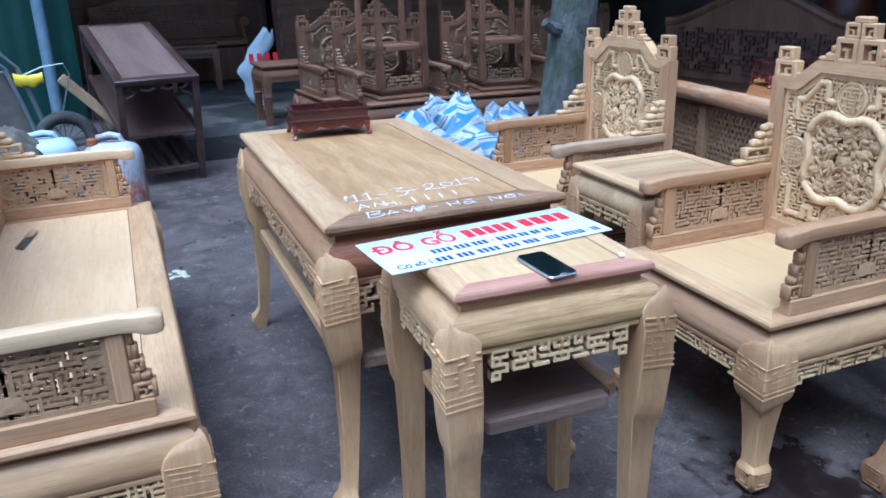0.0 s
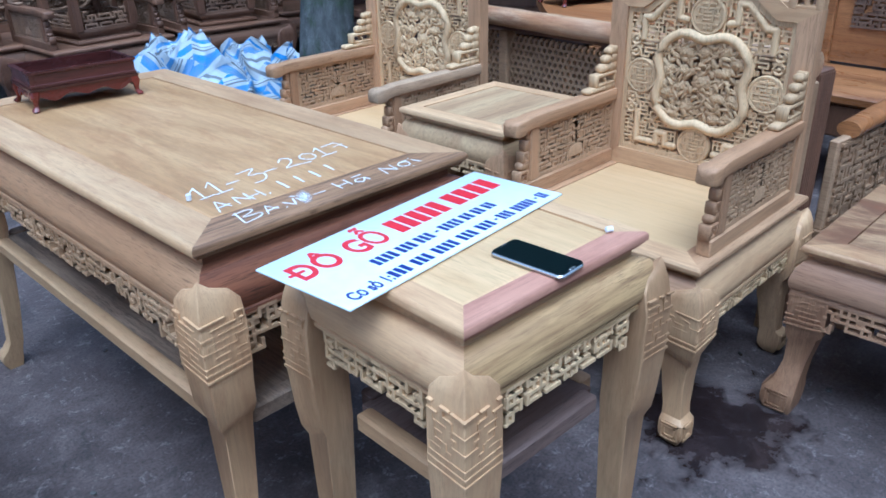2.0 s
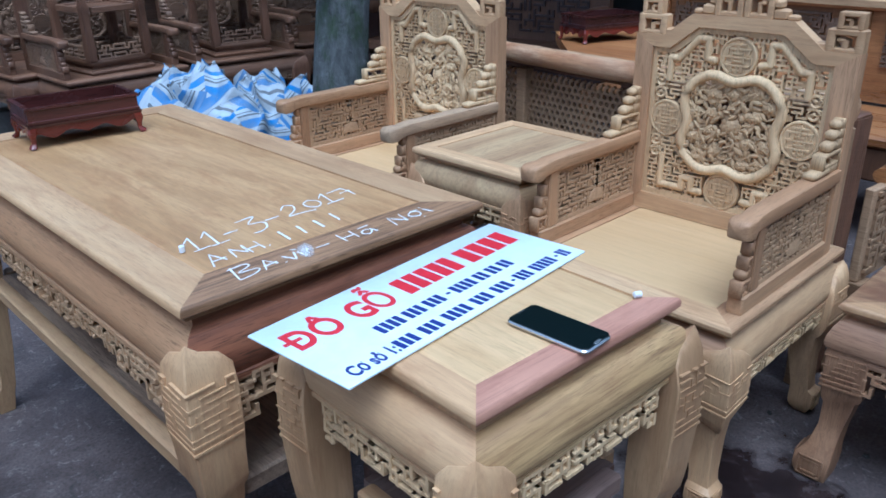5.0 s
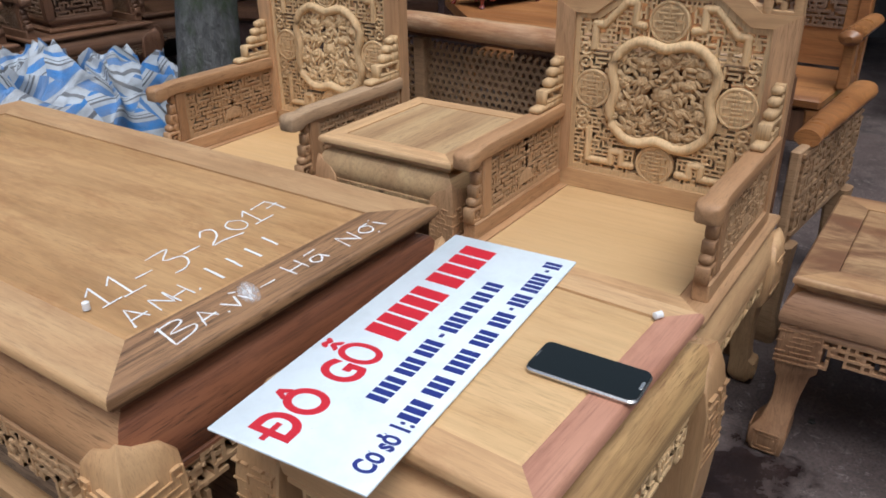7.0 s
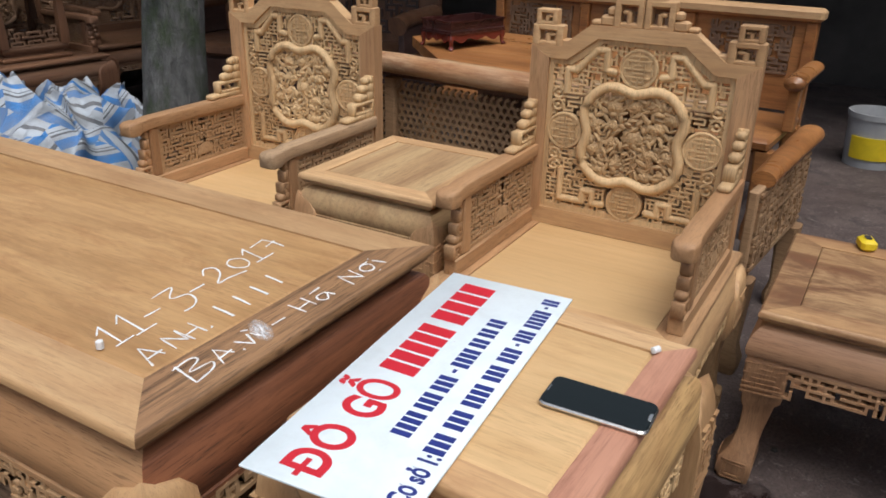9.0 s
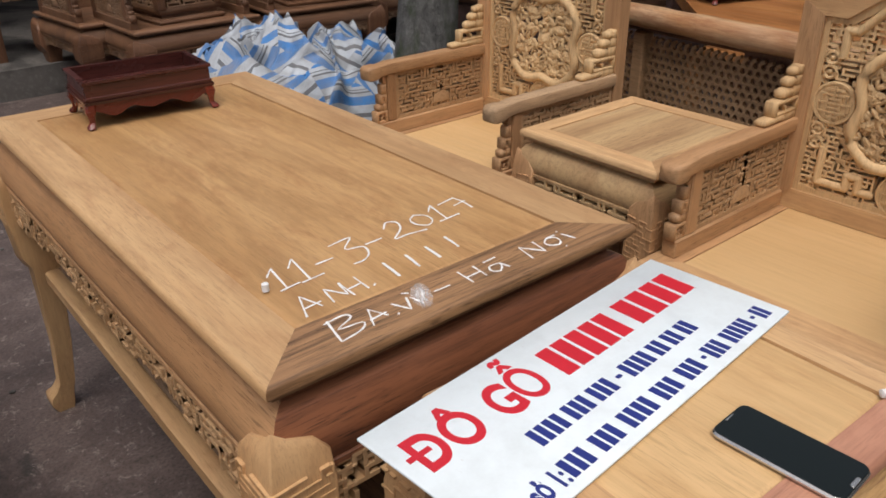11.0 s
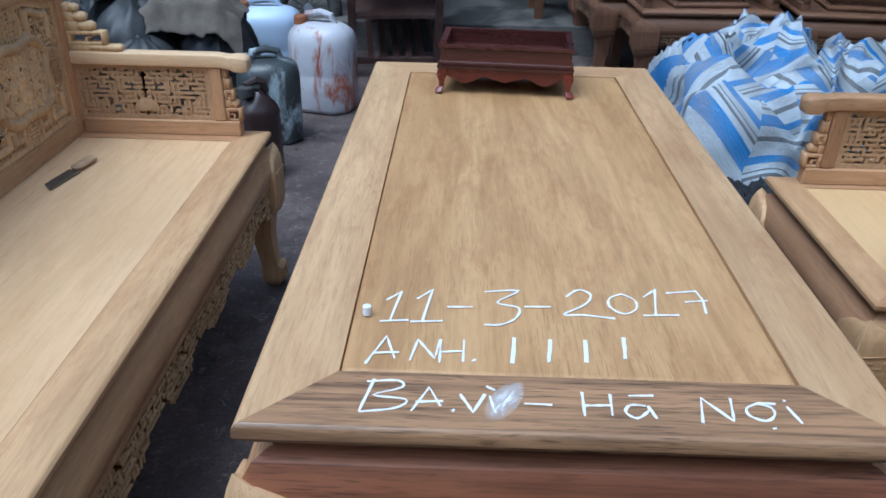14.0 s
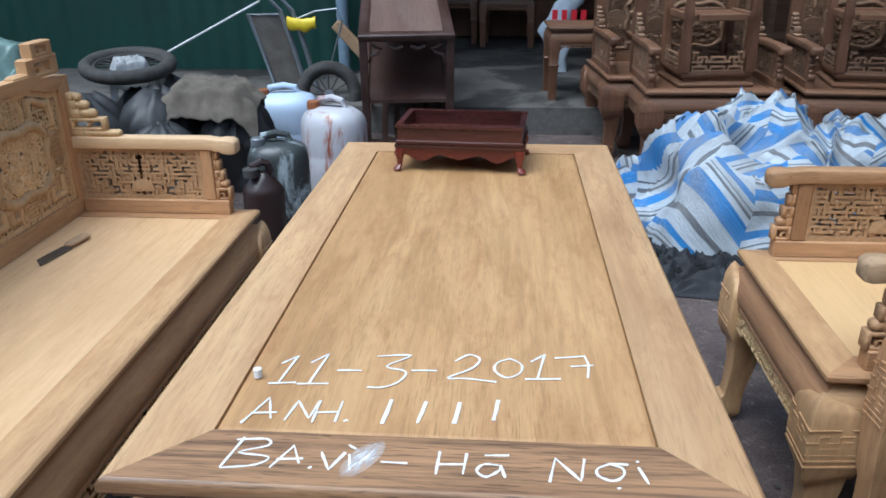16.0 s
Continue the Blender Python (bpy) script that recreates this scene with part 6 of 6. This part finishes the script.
for k in range(13):
    u = k / 12
    rings.append([(0.08 + 0.18 * u, -0.07 + (0.022 + 0.010 * noise.noise(Vector((3 * u, math.cos(t), 1)))) * math.cos(t), 0.655 - 0.02 * math.sin(3 * u) + (0.040 + 0.022 * noise.noise(Vector((4 * u, math.sin(t), 5)))) * math.sin(t)) for t in (2 * math.pi * i / 14 for i in range(14))])
part("grip", ms.loft(rings), yellow_m, barrow, "yellow rag wrapped round the handles", 60)
part("leg_loop", Mesh().tube([(0.10, -0.05, 0.66), (0.26, -0.06, 0.72), (0.40, -0.06, 0.735), (0.43, -0.06, 0.66), (0.30, -0.03, 0.26)], 0.006, 6), steel_m, barrow)
wheel("barrow_wheel", "small spoked wheelbarrow wheel with worn tyre", pose(-0.85, 4.35, 0.215, 80, 0, 10), 0.17, 0.042, 12)
solid("wooden_post", Mesh().rbox(-0.035, 0.035, -0.03, 0.03, 0, 0.62, 0.006), grey_raw, "grey wooden post leaning beside the wheelbarrow", "post", pose(-0.42, 4.60, 0.17, 0, -42, 0))
solid("blue_pipe", Mesh().tube([(0, 0, 0), (0, 0, 2.7)], 0.045, 14), bluepipe_m, "upright blue-grey pipe in front of the fence", "pipe", pose(-0.95, 5.40, 0.17))
solid("white_rod", Mesh().tube([(-1.99, 4.5, 0.44), (-1.30, 4.5, 0.78)], 0.0065, 8), white_m, "thin white rod leaning across the fence", "rod")
heap("plastic_film", ((0, 0, 0.17, 0.14, 0.20, 0.4, 0.5), (0.14, -0.03, 0.10, 0.10, 0.12, 1.4, 0.3), (-0.16, 0.02, 0.14, 0.12, 0.17, 2.0, 0.6)), plain("pale_green_film", (0.20, 0.30, 0.27), 0.3, 0, 0.6, 16, 0.6), "crumpled pale green plastic film on black sacks", pose(-2.18, 3.0, 0.53))

# hanging bag, bucket, small things far off
ms = Mesh()
rings = []
for k in range(14):
    f = k / 13
    r = 0.022 + 0.085 * math.sin(math.pi * (0.05 + 0.9 * f)) ** 0.6
    rings.append([(r * math.cos(t) * (1 + 0.7 * noise.noise(Vector((1.4 * math.cos(t), 1.4 * math.sin(t), 5 * f)))) + 0.10 * f - 0.10 * math.sin(math.pi * f), 0.6 * r * math.sin(t) * (1 + 0.6 * noise.noise(Vector((2 * math.cos(t), 2 * math.sin(t), 6 * f + 3)))), 0.1 + 0.66 * f + 0.10 * f * noise.noise(Vector((math.cos(t), math.sin(t), 9)))) for t in (2 * math.pi * i / 22 for i in range(22))])
bag = thing("plastic_bag", "white and blue printed plastic sack standing by the stored furniture", "sack", pose(0.72, 5.52, 0.07))
part("body", ms.loft(rings), wall_paint("pale_blue_film", (0.52, 0.57, 0.62), (0.30, 0.37, 0.46)), bag, "", 70)
for k in range(4):
    part("red_bar", Mesh().box(-0.10 + 0.07 * k, -0.06 + 0.07 * k, -0.135, -0.13, 0.50, 0.57), red_m, bag)
bucket = thing("paint_bucket", "old white plastic paint bucket with a yellow label", "bucket", pose(4.25, -0.62, 0.0))
part("pail", Mesh().lathe([(0.13, 0), (0.145, 0.26), (0.152, 0.262), (0.152, 0.29), (0.143, 0.29), (0.135, 0.27), (0.12, 0.02)], 24), wall_paint("grimy_white_plastic", (0.42, 0.43, 0.44), (0.2, 0.2, 0.2)), bucket)
part("label_patch", Mesh().loft([[((0.1395 + 0.06 * (z - 0.05)) * math.cos(t), (0.1395 + 0.06 * (z - 0.05)) * math.sin(t), z) for t in (math.pi * (0.75 + 0.5 * k / 10) for k in range(11))] + [((0.13 + 0.06 * (z - 0.05)) * math.cos(t), (0.13 + 0.06 * (z - 0.05)) * math.sin(t), z) for t in (math.pi * (0.75 + 0.5 * k / 10) for k in reversed(range(11)))] for z in (0.05, 0.17)]), yellow_m, bucket, "yellow printed label")
crate = thing("stacked_boxes", "dark wooden boxes stacked in shadow with a blue cloth on top", "boxes", pose(4.62, 3.58, 0.0, 0, 0, -20) @ Matrix.Diagonal((1.3, 1.3, 0.65, 1)))
part("lower_box", Mesh().rbox(-0.3, 0.3, -0.3, 0.3, 0, 0.55, 0.01), umber, crate)
part("upper_box", Mesh().rbox(-0.25, 0.25, -0.25, 0.25, 0.551, 0.74, 0.01), umber, crate)
part("lid", Mesh().rbox(-0.27, 0.27, -0.27, 0.27, 0.741, 0.80, 0.012), brown, crate)
ms = Mesh()
for k in range(8):
    rnd = random.Random(90 + k)
    ms.blob((rnd.uniform(-0.07, 0.07), rnd.uniform(-0.05, 0.05), rnd.uniform(0.012, 0.04)), 0.045, 0.02, 0.02, Matrix.Rotation(rnd.uniform(0, 3), 4, "Z"))
solid("blue_rag", ms, bluecloth_m, "crumpled pale blue rag on the dark boxes", "rag", pose(4.62, 3.58, 0.52) @ Matrix.Diagonal((1.7, 1.7, 1.5, 1)))
redwood_vase = wood("dark_turned_wood", (0.16, 0.055, 0.028), (0.11, 0.036, 0.019), (0.06, 0.02, 0.012), "z", 0.35)
vase = thing("wooden_vase", "tall turned reddish brown wooden vase on the floor", "vase", pose(5.40, 3.43, 0.0) @ Matrix.Diagonal((1.7, 1.7, 1.95, 1)))
part("body", Mesh().lathe([(0.08, 0), (0.09, 0.02), (0.075, 0.05), (0.10, 0.2), (0.13, 0.38), (0.12, 0.52), (0.07, 0.62), (0.09, 0.68)], 24), redwood_vase, vase)

# litter on the floor
lf = Mesh().loft([[(0.03 * math.cos(t), 0.012 * math.sin(t), z + 0.006 * math.cos(t) ** 2) for t in (2 * math.pi * k / 10 for k in range(10))] for z in (0.001, 0.002)])
leaf = solid("fallen_leaf", lf, leaf_m, "small green leaf lying on the concrete", "leaf", pose(-0.25, 2.29, 0.0, 0, 0, 30), "fallen leaves")
for x, y, r in ((1.05, 0.02, 70), (-0.18, 2.75, 10)):
    copy_thing(leaf, pose(x, y, 0, 0, 0, r))
ms = Mesh()
for k in range(14):
    rnd = random.Random(30 + k)
    ms.blob((rnd.uniform(-0.05, 0.05), rnd.uniform(-0.05, 0.05), 0.004), rnd.uniform(0.01, 0.03), rnd.uniform(0.008, 0.02), 0.005, Matrix.Rotation(rnd.uniform(0, 3), 4, "Z"), 6, 3)
solid("torn_paper", ms, paper_m, "torn scrap of pale paper trodden into the floor", "paper", pose(-0.32, 1.84, 0))
ms = Mesh()
rnd = random.Random(77)
for k in range(260):
    x, y, s = rnd.uniform(-1.0, 1.8), rnd.uniform(-0.9, 4.3), rnd.choice((0.003, 0.004, 0.006, 0.010))
    ms.blob((x, y, s * 0.3), s, s * rnd.uniform(0.5, 1), s * 0.5, Matrix.Rotation(rnd.uniform(0, 3), 4, "Z"), 5, 3)
tagged(new("floor_grit", ms.data("floor_grit", slab_m)), "scattered chips and grit on the concrete", "grit", "", "stuff")
cord = Mesh().tube([(0.75, 1.05, 0.006), (0.80, 0.92, 0.03), (0.83, 0.80, 0.06), (0.86, 0.70, 0.03), (0.88, 0.60, 0.006)], 0.012, 6, False, 0.3)
solid("flat_cord", cord, cord_m, "pale flat strap lying under the armchair", "strap")
solid("plastic_sheet", Mesh().loft([[(-0.05, -0.06, z), (0.16, -0.08, z), (0.18, 0.05, z), (0.0, 0.07, z)] for z in (0.001, 0.004)]), teal_m, "scrap of turquoise plastic under the stand", "sheet", pose(0.14, -0.42, 0))

# ---------------------------------------------------------------- shed shell
# Roof slabs out of view, added to keep skylight off the stored furniture.
setting("roof", Mesh().box(-6, 12, 4.6, 14, 2.7, 2.8), roof_m, "unseen dark roof added to shade the shed")
setting("roof_side", Mesh().box(3.9, 12, -4, 0.895, 2.3, 2.4), roof_m, "unseen dark roof slab added to shade the far side")
setting("roof_lean", Mesh().box(2.15, 12, 0.9, 4.59, 2.3, 2.4), roof_m, "unseen dark roof slab added to shade stored furniture")
setting("wall_north", Mesh().box(-6, 12, 9.3, 9.5, 0, 3.0), brickwall_m, "dark plaster wall at the back of the shed")
setting("wall_east", Mesh().box(6.5, 6.7, -4, 9.29, 0, 3.0), brickwall_m, "dark plaster side wall")
# Two walls out of view, their heights set to limit light from the side.
setting("wall_west", Mesh().box(-5.4, -5.25, -3.8, 5.5, 0, 1.4), brickwall_m, "unseen plain wall added to cut low sky light")
setting("wall_south", Mesh().box(-5.2, 6.4, -3.8, -3.6, 0, 2.8), brickwall_m, "unseen plain wall added to cut low sky light")
